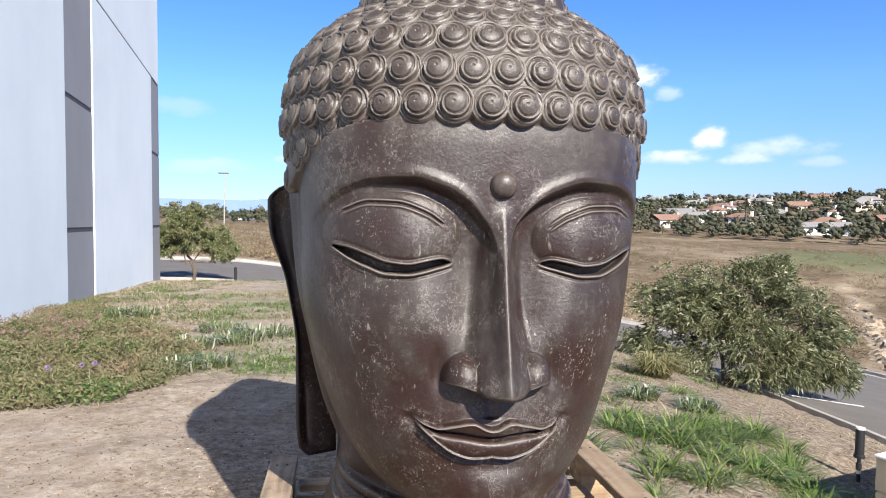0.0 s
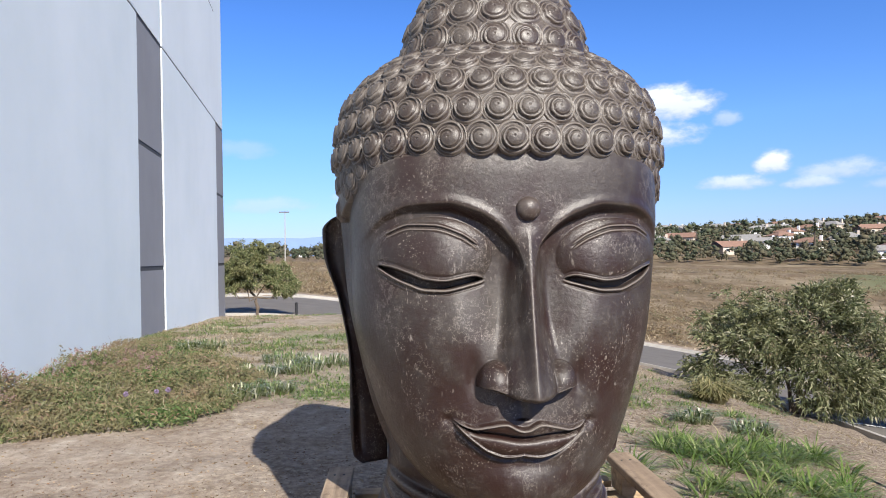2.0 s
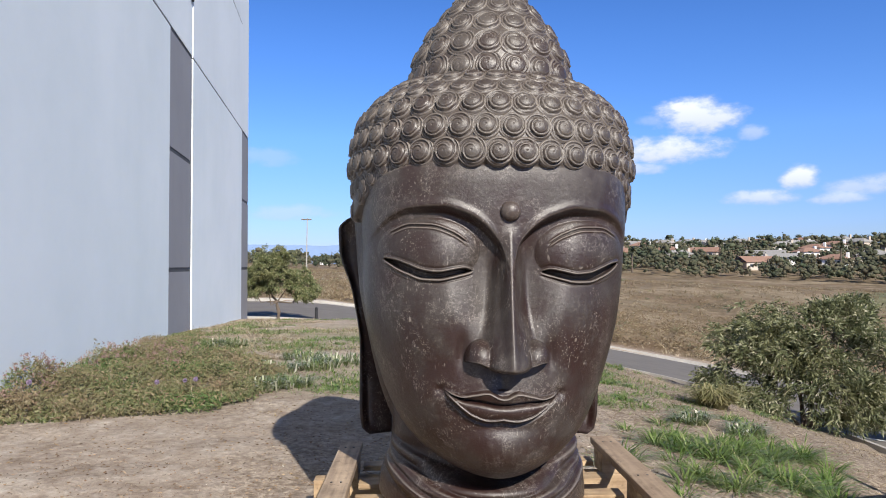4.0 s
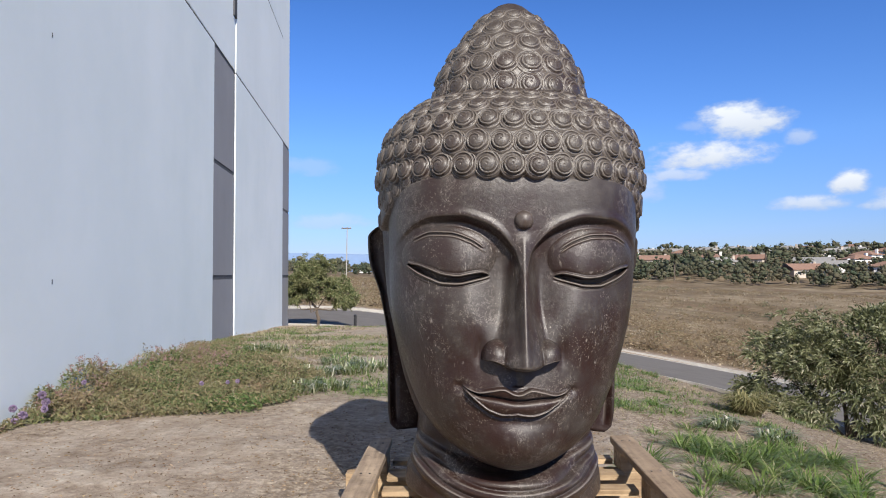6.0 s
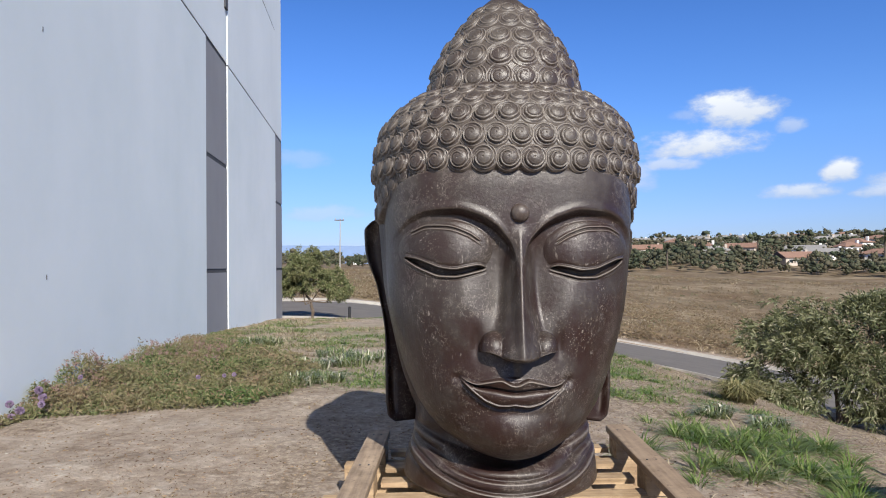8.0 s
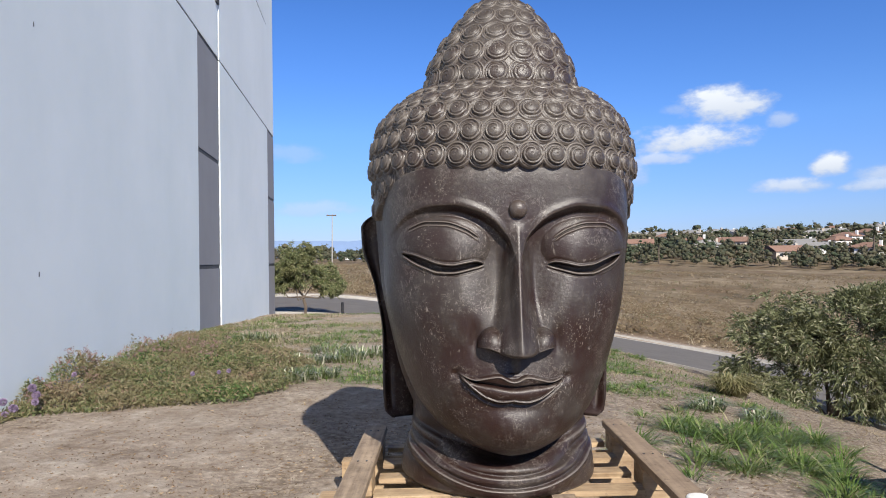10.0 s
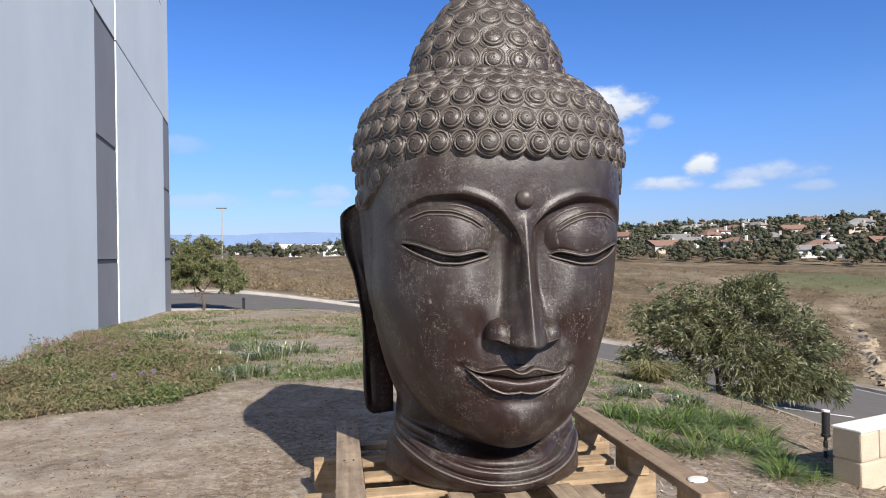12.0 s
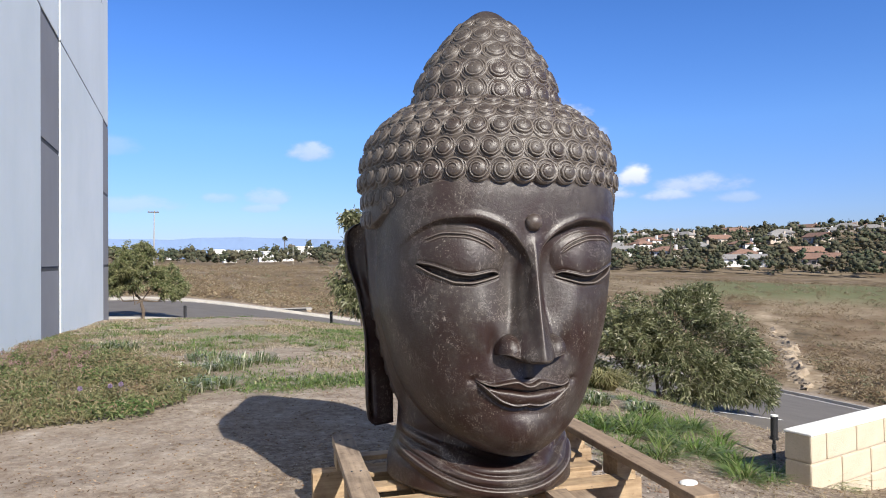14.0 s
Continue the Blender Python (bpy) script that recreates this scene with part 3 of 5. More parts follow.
def polar_hit(gfun, th, z, table, r_max=0.72, steps=36):
    """The outermost radius at which the shape gfun(u, v, z) < 0 is met, for each angle and level."""
    s, c = np.sin(th), -np.cos(th)
    lo = np.full(th.shape, 0.0)
    hi = np.full(th.shape, r_max)
    found = np.zeros(th.shape, bool)
    for k in range(steps):
        r = r_max * (1 - (k + 1) / steps)
        inside = (gfun(r * s, r * c, z, table) < 0) & ~found
        lo[inside], hi[inside] = r, r + r_max / steps
        found |= inside
    for _ in range(11):
        mid = (lo + hi) / 2
        inside = gfun(mid * s, mid * c, z, table) < 0
        lo, hi = np.where(inside & found, mid, lo), np.where(inside | ~found, hi, mid)
    return np.where(found, lo, 0.0)


def soft_max(a, b, k):
    h = np.clip(0.5 + (a - b) / (2 * k), 0, 1)
    return b + (a - b) * h + k * h * (1 - h)


FZ = [0.405, 0.415, 0.435, 0.47, 0.52, 0.60, 0.70, 0.80, 0.90, 1.04, 1.16, 1.28, 1.40, 1.50, 1.70]
FA = [0.005, 0.07, 0.15, 0.225, 0.30, 0.372, 0.427, 0.465, 0.496, 0.526, 0.535, 0.538, 0.543, 0.543, 0.538]
FF = [0.36, 0.43, 0.48, 0.52, 0.545, 0.56, 0.568, 0.575, 0.578, 0.582, 0.588, 0.595, 0.60, 0.60, 0.58]
FC = [0.34, 0.31, 0.28, 0.25, 0.21, 0.16, 0.11, 0.07, 0.04, 0.01, 0, 0, 0, 0, 0]
FN = [2, 2, 2, 2, 2.05, 2.15, 2.25, 2.35, 2.45, 2.6, 2.75, 2.85, 2.85, 2.8, 2.6]
HZ = [0.5, 0.7, 0.9, 1.1, 1.3, 1.45, 1.6, 1.7, 1.8, 1.88, 1.935, 1.968, 1.982, 2.04, 2.1, 2.17, 2.25, 2.316, 2.372, 2.414, 2.45, 2.468]
HA = [0.38, 0.46, 0.51, 0.552, 0.573, 0.585, 0.588, 0.580, 0.549, 0.489, 0.416, 0.355, 0.346, 0.338, 0.320, 0.284, 0.236, 0.190, 0.142, 0.100, 0.054, 0.004]
HF = [0.1, 0.2, 0.3, 0.45, 0.58, 0.608, 0.616, 0.606, 0.575, 0.502, 0.425, 0.358, 0.344, 0.336, 0.318, 0.284, 0.236, 0.190, 0.142, 0.100, 0.054, 0.004]
HB = [0.44, 0.52, 0.57, 0.61, 0.635, 0.645, 0.645, 0.635, 0.612, 0.562, 0.49, 0.38, 0.352, 0.338, 0.318, 0.284, 0.236, 0.190, 0.142, 0.100, 0.054, 0.004]


def face_table(z):
    return [curve_at(z, FZ, t)[:, None] for t in (FA, FF, FC, FN)]


def face_shape(u, v, z, table):
    a, f, c, n = table
    w = v + c
    b = np.where(w < 0, f - c, 0.45)
    g = (np.abs(u) / a)**n + (np.abs(w) / b)**n - 1
    return np.where(z < FZ[0], 1.0, g)


def hair_radius(th, z):
    a, f, b = (curve_at(z, HZ, t) for t in (HA, HF, HB))
    s, c = np.abs(np.sin(th)), -np.cos(th)
    n = 2.15
    d = np.where(c < 0, f, b)
    return ((s / a)**n + (np.abs(c) / d)**n)**(-1 / n)


def hairline(th):
    """The height of the hair's edge round the head."""
    t = np.degrees(np.abs(th))
    return curve_at(t, [0, 20, 34, 44, 52, 60, 66, 71, 75, 80, 90], [1.565, 1.562, 1.55, 1.53, 1.50, 1.465, 1.435, 1.41, 1.395, 1.385, 1.38])


def bell(x, w):
    return np.exp(-(x / w)**2)


def features(u, z):
    """How far the carving stands out of the smooth face."""
    x = np.abs(u)
    out = np.zeros_like(x)
    # brows and sockets
    brow = curve_at(x, [0.0, 0.018, 0.03, 0.06, 0.10, 0.152, 0.25, 0.345, 0.42, 0.47, 0.52], [1.20, 1.245, 1.285, 1.328, 1.366, 1.396, 1.422, 1.418, 1.392, 1.35, 1.29])
    deep = curve_at(x, [0, 0.012, 0.035, 0.08, 0.15, 0.25, 0.36, 0.45, 0.52], [0.0, 0.006, 0.036, 0.054, 0.050, 0.038, 0.026, 0.013, 0])
    below = brow - z
    fade = curve_at(x, [0, 0.12, 0.22, 0.5], [0.46, 0.40, 0.28, 0.28])
    out -= deep * smooth01(below / 0.030) * (1 - smooth01((below - 0.10) / fade))
    out += 0.006 * bell(below + 0.006, 0.016) * (1 - smooth01((x - 0.40) / 0.1)) * smooth01((x - 0.03) / 0.05)
    # valley beside the bridge
    out -= 0.009 * bell(x - 0.080, 0.045) * smooth01((z - 0.96) / 0.10) * (1 - smooth01((z - 1.24) / 0.10))
    # eyeballs under the lids
    e = ((x - 0.285) / 0.185)**2 + ((z - 1.262) / 0.118)**2
    out += 0.034 * np.clip(1 - e, 0, 1)**0.8
    # eye slits
    upper = curve_at(x, [0.122, 0.155, 0.20, 0.25, 0.30, 0.356, 0.40, 0.44], [1.190, 1.199, 1.192, 1.183, 1.188, 1.208, 1.224, 1.232])
    lower = curve_at(x, [0.122, 0.155, 0.20, 0.25, 0.30, 0.356, 0.40, 0.44], [1.188, 1.178, 1.166, 1.157, 1.158, 1.176, 1.196, 1.222])
    on = smooth01((x - 0.120) / 0.016) * smooth01((0.448 - x) / 0.016)
    cut = smooth01((upper - z) / 0.0045) * smooth01((z - lower) / 0.006)
    out -= on * (0.040 * cut)
    out += on * (0.0058 * bell(z - upper - 0.0035, 0.0038) + 0.0050 * bell(z - lower + 0.0035, 0.0036))
    out -= on * (0.0035 * bell(z - upper - 0.013, 0.005) + 0.004 * bell(z - lower + 0.012, 0.004))
    # crease of the lids: a thin cord between two lines
    crease = curve_at(x, [0.140, 0.2, 0.282, 0.35, 0.425], [1.283, 1.321, 1.346, 1.348, 1.322])
    on = smooth01((x - 0.142) / 0.02) * smooth01((0.428 - x) / 0.016)
    q = z - crease
    out += on * (0.0055 * bell(q + 0.0065, 0.0035) - 0.0065 * bell(q - 0.0005, 0.0040) + 0.0055 * bell(q - 0.0085, 0.0038))
    # nose
    foot = z - 0.026 * smooth01((x - 0.03) / 0.10)
    tip = curve_at(foot, [0.80, 0.838, 0.845, 0.860, 0.90, 1.0, 1.1, 1.2, 1.28, 1.36, 1.42], [0.0, 0.002, 0.134, 0.152, 0.142, 0.112, 0.082, 0.054, 0.032, 0.004, 0.0])
    half = curve_at(foot, [0.84, 0.88, 0.93, 1.0, 1.1, 1.2, 1.28, 1.36, 1.42], [0.108, 0.106, 0.096, 0.084, 0.072, 0.060, 0.048, 0.055, 0.08])
    t = np.clip((np.sqrt(x * x + 0.00006) - 0.0085) / half, 0, 1)
    power = curve_at(z, [0.84, 0.90, 0.98, 1.1], [1.45, 1.35, 1.0, 0.9])
    nose = tip * (1 - t**power) * (1 - 0.7 * smooth01((t - 0.5) / 0.5))
    wing_e = ((x - 0.094) / 0.058)**2 + (np.maximum(z - 0.882, 0) / 0.066)**2
    wing = 0.078 * np.clip(1 - wing_e, 0, 1)**0.4 * smooth01((foot - 0.842) / 0.006)
    out += soft_max(nose, wing, 0.012) - 0.0025
    out -= 0.014 * bell(x - 0.160, 0.020) * bell(z - 0.90, 0.06)
    # mouth, a little to one side and tilted
    x_face, z_face, x, z = x, z, np.abs(u + 0.016), z + 0.022 * (u + 0.016)
    top = curve_at(x, [0, 0.015, 0.055, 0.10, 0.15, 0.185, 0.205], [0.741, 0.744, 0.760, 0.752, 0.742, 0.750, 0.761])
    mid = curve_at(x, [0, 0.02, 0.08, 0.13, 0.17, 0.205], [0.717, 0.718, 0.726, 0.731, 0.741, 0.758])
    bot = curve_at(x, [0, 0.015, 0.05, 0.10, 0.145, 0.18, 0.207], [0.668, 0.664, 0.661, 0.674, 0.703, 0.733, 0.757])
    on = smooth01((0.212 - x) / 0.03)
    out += 0.022 * bell(x, 0.20) * bell(z - 0.72, 0.10)
    up = np.clip((z - mid) / (top - mid + 1e-4), 0, 1)
    lo = np.clip((mid - z) / (mid - bot + 1e-4), 0, 1)
    out += on * np.where(z > mid, (0.008 + 0.018 * up) * (1 - smooth01((z - top) / 0.010)), 0.027 * np.sqrt(np.clip(1 - (2 * lo - 0.95)**2 / 1.2, 0, 1)) * (z > bot))
    out -= on * 0.022 * bell(z - mid, 0.0055)
    out += on * (0.017 * bell(z - bot - 0.001, 0.0045) + 0.005 * bell(z - top - 0.001, 0.0042))
    out -= on * 0.007 * bell(z - bot + 0.013, 0.007)
    out -= 0.014 * bell(x - 0.215, 0.020) * bell(z - 0.758, 0.020)
    out -= 0.012 * bell(x, 0.022) * smooth01((z - 0.765) / 0.01) * smooth01((0.845 - z) / 0.02)
    # chin and cheeks
    x, z = x_face, z_face
    out += 0.024 * bell(x, 0.12) * bell(z - 0.54, 0.07) - 0.012 * bell(x, 0.12) * bell(z - 0.635, 0.03)
    out += 0.016 * bell(x - 0.30, 0.13) * bell(z - 0.98, 0.13) + 0.008 * bell(x - 0.27, 0.08) * bell(z - 0.72, 0.10)
    return out


def curl_patch(radius, height, turn, rings=20, secs=36):
    """One snail curl: a round knob in the coil of a thin double ridge. Local verts (x, y, up) and quads."""
    v = [(0, 0, height)]
    start = 0.13 + turn
    for i in range(1, rings + 1):
        t = i / rings
        for j in range(secs):
            a = 2 * math.pi * j / secs
            lap = (j / secs - start) % 1.0
            base = 0.50 * math.sqrt(max(0.0, 1 - (t * 0.97)**2.6))
            du, dv = t * math.cos(a) - 0.07, t * math.sin(a) + 0.08
            knob = 0.78 * math.sqrt(max(0.0, 1 - (du * du + dv * dv) / 0.50))
            h = height * (base + knob)
            for r0, amp in ((0.30 + 0.46 * lap**0.65, min(1.0, 0.3 + 3.0 * lap)), (0.50 + 0.44 * lap**0.7, min(1.0, 4.0 * lap)), (0.80 + 0.22 * lap, 0.8 * (1.0 - lap))):
                near = math.exp(-((t - r0) / 0.045)**2)
                h += height * amp * (0.30 * near - 0.26 * math.exp(-((t - r0 + 0.08) / 0.04)**2)) * min(1, (1.03 - t) * 8)
            v.append((radius * t * math.cos(a), radius * t * math.sin(a), h - (0.02 if i == rings else 0)))
    f = []
    for j in range(secs):
        k = (j + 1) % secs
        f.append((0, 1 + j, 1 + k, 1 + k))
        for i in range(rings - 1):
            a, b = 1 + i * secs, 1 + (i + 1) * secs
            f.append((a + j, b + j, b + k, a + k))
    return np.array(v), np.array(f)


def ear(side):
    """A long pendant ear as a closed curved slab."""
    zs = np.linspace(0, 1, 70)
    ws = np.linspace(0, 1, 22)
    T, W = np.meshgrid(zs, ws, indexing="ij")
    Z = 1.425 + (0.442 - 1.425) * T
    iu = curve_at(T, [0, 0.3, 0.6, 0.8, 1.0], [0.545, 0.525, 0.46, 0.405, 0.40])
    iv = curve_at(T, [0, 0.3, 0.6, 0.8, 1.0], [0.14, 0.16, 0.19, 0.20, 0.20])
    ou = curve_at(T, [0, 0.02, 0.06, 0.15, 0.35, 0.6, 0.85, 0.97, 1.0], [0.590, 0.628, 0.658, 0.654, 0.592, 0.552, 0.548, 0.535, 0.50])
    ov = curve_at(T, [0, 0.06, 0.2, 0.5, 0.85, 1.0], [0.14, 0.16, 0.17, 0.17, 0.16, 0.15])
    U, V = iu + (ou - iu) * W, iv + (ov - iv) * W
    ridge = bell(W - 0.93, 0.10) * 0.018 * smooth01((0.99 - T) / 0.1)
    conch = -0.018 * bell(W - 0.55, 0.27) * smooth01((T - 0.02) / 0.08) * (1 - smooth01((T - 0.30) / 0.12))
    slot = -0.006 * bell(W - 0.72, 0.06) * smooth01((T - 0.72) / 0.05) * (1 - smooth01((T - 0.93) / 0.04))
    tragus = 0.018 * bell(W - 0.2, 0.12) * bell(T - 0.33, 0.06)
    front = V - (ridge + conch + slot + tragus)
    thick = 0.055 * np.sqrt(np.clip(1 - (2 * W - 1)**4, 0, 1)) * np.sqrt(np.clip(1 - (2 * T - 1)**10, 0, 1)) + 0.004
    back = V + thick
    n, m = T.shape
    verts = np.concatenate([np.stack([side * U, front, Z], -1).reshape(-1, 3), np.stack([side * U, back, Z], -1).reshape(-1, 3)])
    q = []
    for i in range(n - 1):
        for j in range(m - 1):
            a = i * m + j
            q.append((a, a + 1, a + m + 1, a + m))
            q.append((a + n * m, a + m + n * m, a + m + 1 + n * m, a + 1 + n * m))
        for a, b in ((i * m, i * m + m), ((i + 1) * m + m - 1, i * m + m - 1)):
            q.append((a, b, b + n * m, a + n * m))
    for j in range(m - 1):
        a = j
        q.append((a + 1, a, a + n * m, a + 1 + n * m))
        a = (n - 1) * m + j
        q.append((a, a + 1, a + 1 + n * m, a + n * m))
    q = np.array(q)
    return verts, q if side > 0 else q[:, ::-1]


def build_statue():
    half = np.concatenate([np.linspace(0, 52, 200), np.linspace(52, 82, 42)[1:], np.linspace(82, 180, 46)[1:]])
    deg = np.concatenate([-half[:0:-1], half])[1:]
    zs = np.concatenate([np.linspace(BASE_Z, 0.40, 50), np.linspace(0.40, 0.62, 42)[1:], np.linspace(0.62, 1.44, 315)[1:], np.linspace(1.44, 1.62, 36)[1:], np.linspace(1.62, 2.468, 64)[1:]])
    TH, Z = np.meshgrid(np.radians(deg), zs, indexing="xy")
    face = polar_hit(face_shape, TH, Z, face_table(zs))
    s, c = np.sin(TH), -np.cos(TH)
    u = face * s
    frontal = smooth01((82 - np.degrees(np.abs(TH))) / 14) * (face > 0)
    carve = features(u, Z) * frontal
    fu, fv = face * s, face * c - carve
    # neck: a waisted column a little behind the face, with three folds that rise to the sides
    nc, na = 0.06, curve_at(Z, [0.22, 0.235, 0.30, 0.36, 0.44, 0.55, 0.75], [0.440, 0.452, 0.447, 0.428, 0.405, 0.40, 0.42])
    neck = nc * c + np.sqrt(np.maximum(na**2 - (nc * s)**2, 0.001))
    zz = Z - 0.15 * (np.abs(neck * s) / 0.44)**2.2
    folds = sum(0.027 * (smooth01((zz - h + 0.060) / 0.050) * (1 - smooth01((zz - h) / 0.012))) for h in (0.258, 0.306, 0.360))
    front = smooth01((100 - np.degrees(np.abs(TH))) / 30)
    neck = neck + (folds - 0.008) * front * (1 - smooth01((Z - 0.46) / 0.05))
    neck = neck - 0.085 * np.exp(-(np.degrees(TH) / 58)**4) * smooth01((Z - 0.33) / 0.09)
    neck = np.where(Z < 0.9, neck, 0.05)
    # hair with its edge
    hair = hair_radius(TH, Z)
    edge = smooth01((Z - hairline(TH)) / 0.022)
    back = smooth01((np.degrees(np.abs(TH)) - 84) / 10)
    mask = np.maximum(edge, back * smooth01((Z - 0.52) / 0.04))
    rf = np.hypot(fu, fv)
    body = soft_max(rf, np.where(Z < 0.95, neck, 0), 0.012)
    R = body * (1 - mask) + np.maximum(hair, np.where(mask < 1, body, 0)) * mask
    ang_u, ang_v = np.where(rf > 0.02, fu / np.maximum(rf, 1e-3), s), np.where(rf > 0.02, fv / np.maximum(rf, 1e-3), c)
    keep = (rf >= neck - 0.002) & (mask < 0.5)
    U, V = np.where(keep, R * ang_u, R * s), np.where(keep, R * ang_v, R * c)
    n, m = Z.shape
    verts = np.stack([U, V, Z], -1).reshape(-1, 3)
    i, j = np.meshgrid(np.arange(n - 1), np.arange(m), indexing="ij")
    k = (j + 1) % m
    quads = np.stack([i * m + j, i * m + k, (i + 1) * m + k, (i + 1) * m + j], -1).reshape(-1, 4)
    vs, fs, count = [verts, np.array([[0, 0, BASE_Z], [0, 0, 2.469]])], [quads], len(verts)
    cap = np.arange(m)
    fs.append(np.stack([np.full(m, count), (cap + 1) % m, cap, cap], -1))
    fs.append(np.stack([np.full(m, count + 1), (n - 1) * m + cap, (n - 1) * m + (cap + 1) % m, (n - 1) * m + (cap + 1) % m], -1))
    count += 2

    def join(v, f):
        nonlocal count
        vs.append(v)
        fs.append(f + count)
        count += len(v)

    # curls, row by row up the hair
    rng = random.Random(4)

    def curl_at(th, z, rad, hgt):
        
        def h(a, b):
            r = float(hair_radius(np.array(a), np.array(b)))
            return np.array([r * math.sin(a), -r * math.cos(a), b])

        p = h(th, z)
        tx = h(th + 0.02, z) - h(th - 0.02, z)
        tz = h(th, min(z + 0.012, 2.455)) - h(th, z - 0.012)
        tx /= np.linalg.norm(tx)
        nn = np.cross(tx, tz)
        nn /= np.linalg.norm(nn)
        ty = np.cross(nn, tx)
        v, f = curl_patch(rad, hgt, rng.uniform(-0.07, 0.07), *((18, 30) if abs(th) < 1.8 else (8, 14)))
        w = p + np.outer(v[:, 0], tx) + np.outer(v[:, 1], ty) + np.outer(v[:, 2] - 0.004, nn)
        join(w, f)

    def arc(z):
        t = np.linspace(-math.pi, math.pi, 721)
        r = hair_radius(t, np.full_like(t, z))
        x, y = r * np.sin(t), -r * np.cos(t)
        return t, np.concatenate([[0], np.cumsum(np.hypot(np.diff(x), np.diff(y)))])

    rows = [(1.612, 0.056), (1.703, 0.056), (1.793, 0.056), (1.868, 0.054), (1.928, 0.048), (2.000, 0.064), (2.098, 0.064), (2.198, 0.062), (2.292, 0.056), (2.366, 0.042)]
    low = [(1.522 - 0.09 * k, 0.047) for k in range(11)]
    for k, (z, rad) in enumerate(rows + low):
        t, length = arc(z)
        count_row = max(5, round(length[-1] / (rad * 1.68)))
        for q in range(count_row):
            at = (q + 0.5 * (k % 2)) / count_row * length[-1]
            th = float(np.interp(at, length, t))
            if float(hairline(np.array(th))) > z - rad * 0.75 and abs(th) < 1.6:
                continue
            if (z < 1.42 and abs(th) < 1.9):
                continue
            curl_at(th, z, rad * rng.uniform(0.96, 1.03), 0.013 if z > 2.27 else 0.020 if z > 1.84 else 0.013 if z < 1.55 else 0.025)
    # a border of curls down the temples
    for sgn in (-1, 1):
        for deg_t in (38.5, 47.5, 55, 61, 66):
            th = sgn * math.radians(deg_t)
            curl_at(th, float(hairline(np.array(th))) + 0.050, 0.043, 0.013)
    # jewel of the brow
    bm = bmesh.new()
    bmesh.ops.create_uvsphere(bm, u_segments=28, v_segments=16, radius=0.037)
    bm.verts.ensure_lookup_table()
    v = np.array([(q.co.x, q.co.y * 0.85 - 0.603, q.co.z + 1.402) for q in bm.verts])
    f = np.array([[w.index for w in g.verts] + ([g.verts[-1].index] if len(g.verts) == 3 else []) for g in bm.faces])
    bm.free()
    join(v, f)
    for sgn in (-1, 1):
        join(*ear(sgn))
    allv, allf = np.concatenate(vs), np.concatenate(fs)
    allv[:, 2] -= BASE_Z
    tri = allf[:, 2] == allf[:, 3]
    me = bpy.data.meshes.new("statue")
    faces = [tuple(q) for q in allf[~tri].tolist()] + [tuple(q[:3]) for q in allf[tri].tolist()]
    me.from_pydata(allv.tolist(), [], faces)
    me.polygons.foreach_set("use_smooth", [True] * len(me.polygons))
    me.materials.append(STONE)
    me.update()
    ob = new("statue", me)
    ob.matrix_basis = pose(0.633, 2.42, BASE_Z, 0, 1.1, -4.5)
    tagged(ob, "large dark brown cast stone head with snail-curl hair", "statue")


build_statue()

# ---- pallet ----
def build_pallet():
    """A heavy skid: cross beams below, two side rails on blocks, thin deck boards between."""
    p = root("pallet", pose(0.66, 2.43, 0.0, 0, -0.6, -6.8), "weathered pine pallet with side rails under the statue", "pallet")
    w, y0, y1 = 0.70, -0.84, 0.56

    def beam(name, x0, x1, a, b, z0, z1, mat, label="", rough=0.0022):
        bm = bmesh.new()
        box(bm, x0, x1, a, b, z0, z1, 0.005)
        for v in bm.verts:
            v.co += Vector((random.uniform(-1, 1), random.uniform(-1, 1), random.uniform(-1, 1))) * rough
        return part(name, bm, mat, p, label)

    for k, y in enumerate((-0.72, -0.14, 0.41)):
        beam("skid", -w - 0.115 - 0.02 * (k % 2), w + 0.03, y - 0.045, y + 0.045, -0.04, 0.178, WOOD_X)
    for x in (-0.33, 0.33):
        beam("stringer", x - 0.05, x + 0.05, y0 + 0.02, y1 - 0.02, 0.178, 0.195, WOOD_Y)
    for y, d in ((-0.26, 0.05), (-0.02, 0.05), (0.22, 0.055), (0.50, 0.045)):
        beam("deck_board", -w + 0.12, w - 0.12, y - d, y + d, 0.195, 0.2195, WOOD_X)
    for x in (-0.20, 0.02, 0.22):
        beam("deck_board", x - 0.05, x + 0.05, y0, -0.33, 0.195, 0.2195, WOOD_Y)
    for s in (-1, 1):
        for k, y in enumerate((-0.72, -0.12, 0.44)):
            beam("block", s * (w - 0.055) - 0.048, s * (w - 0.055) + 0.048, y - 0.075, y + 0.075, 0.178, 0.278, WOOD_X)
            for q in (-0.02, 0.02):
                bm = bmesh.new()
                tube(bm, 0.005, 0.005, 0.315, 0.319, 10, Matrix.Translation((s * (w - 0.055) + q, y, 0)))
                part("nail_head", bm, BLACK, p)
        beam("rail", s * (w - 0.055) - 0.055, s * (w - 0.055) + 0.055, y0, y1, 0.278, 0.317, WOOD_Y, "grey weathered side rail")


build_pallet()


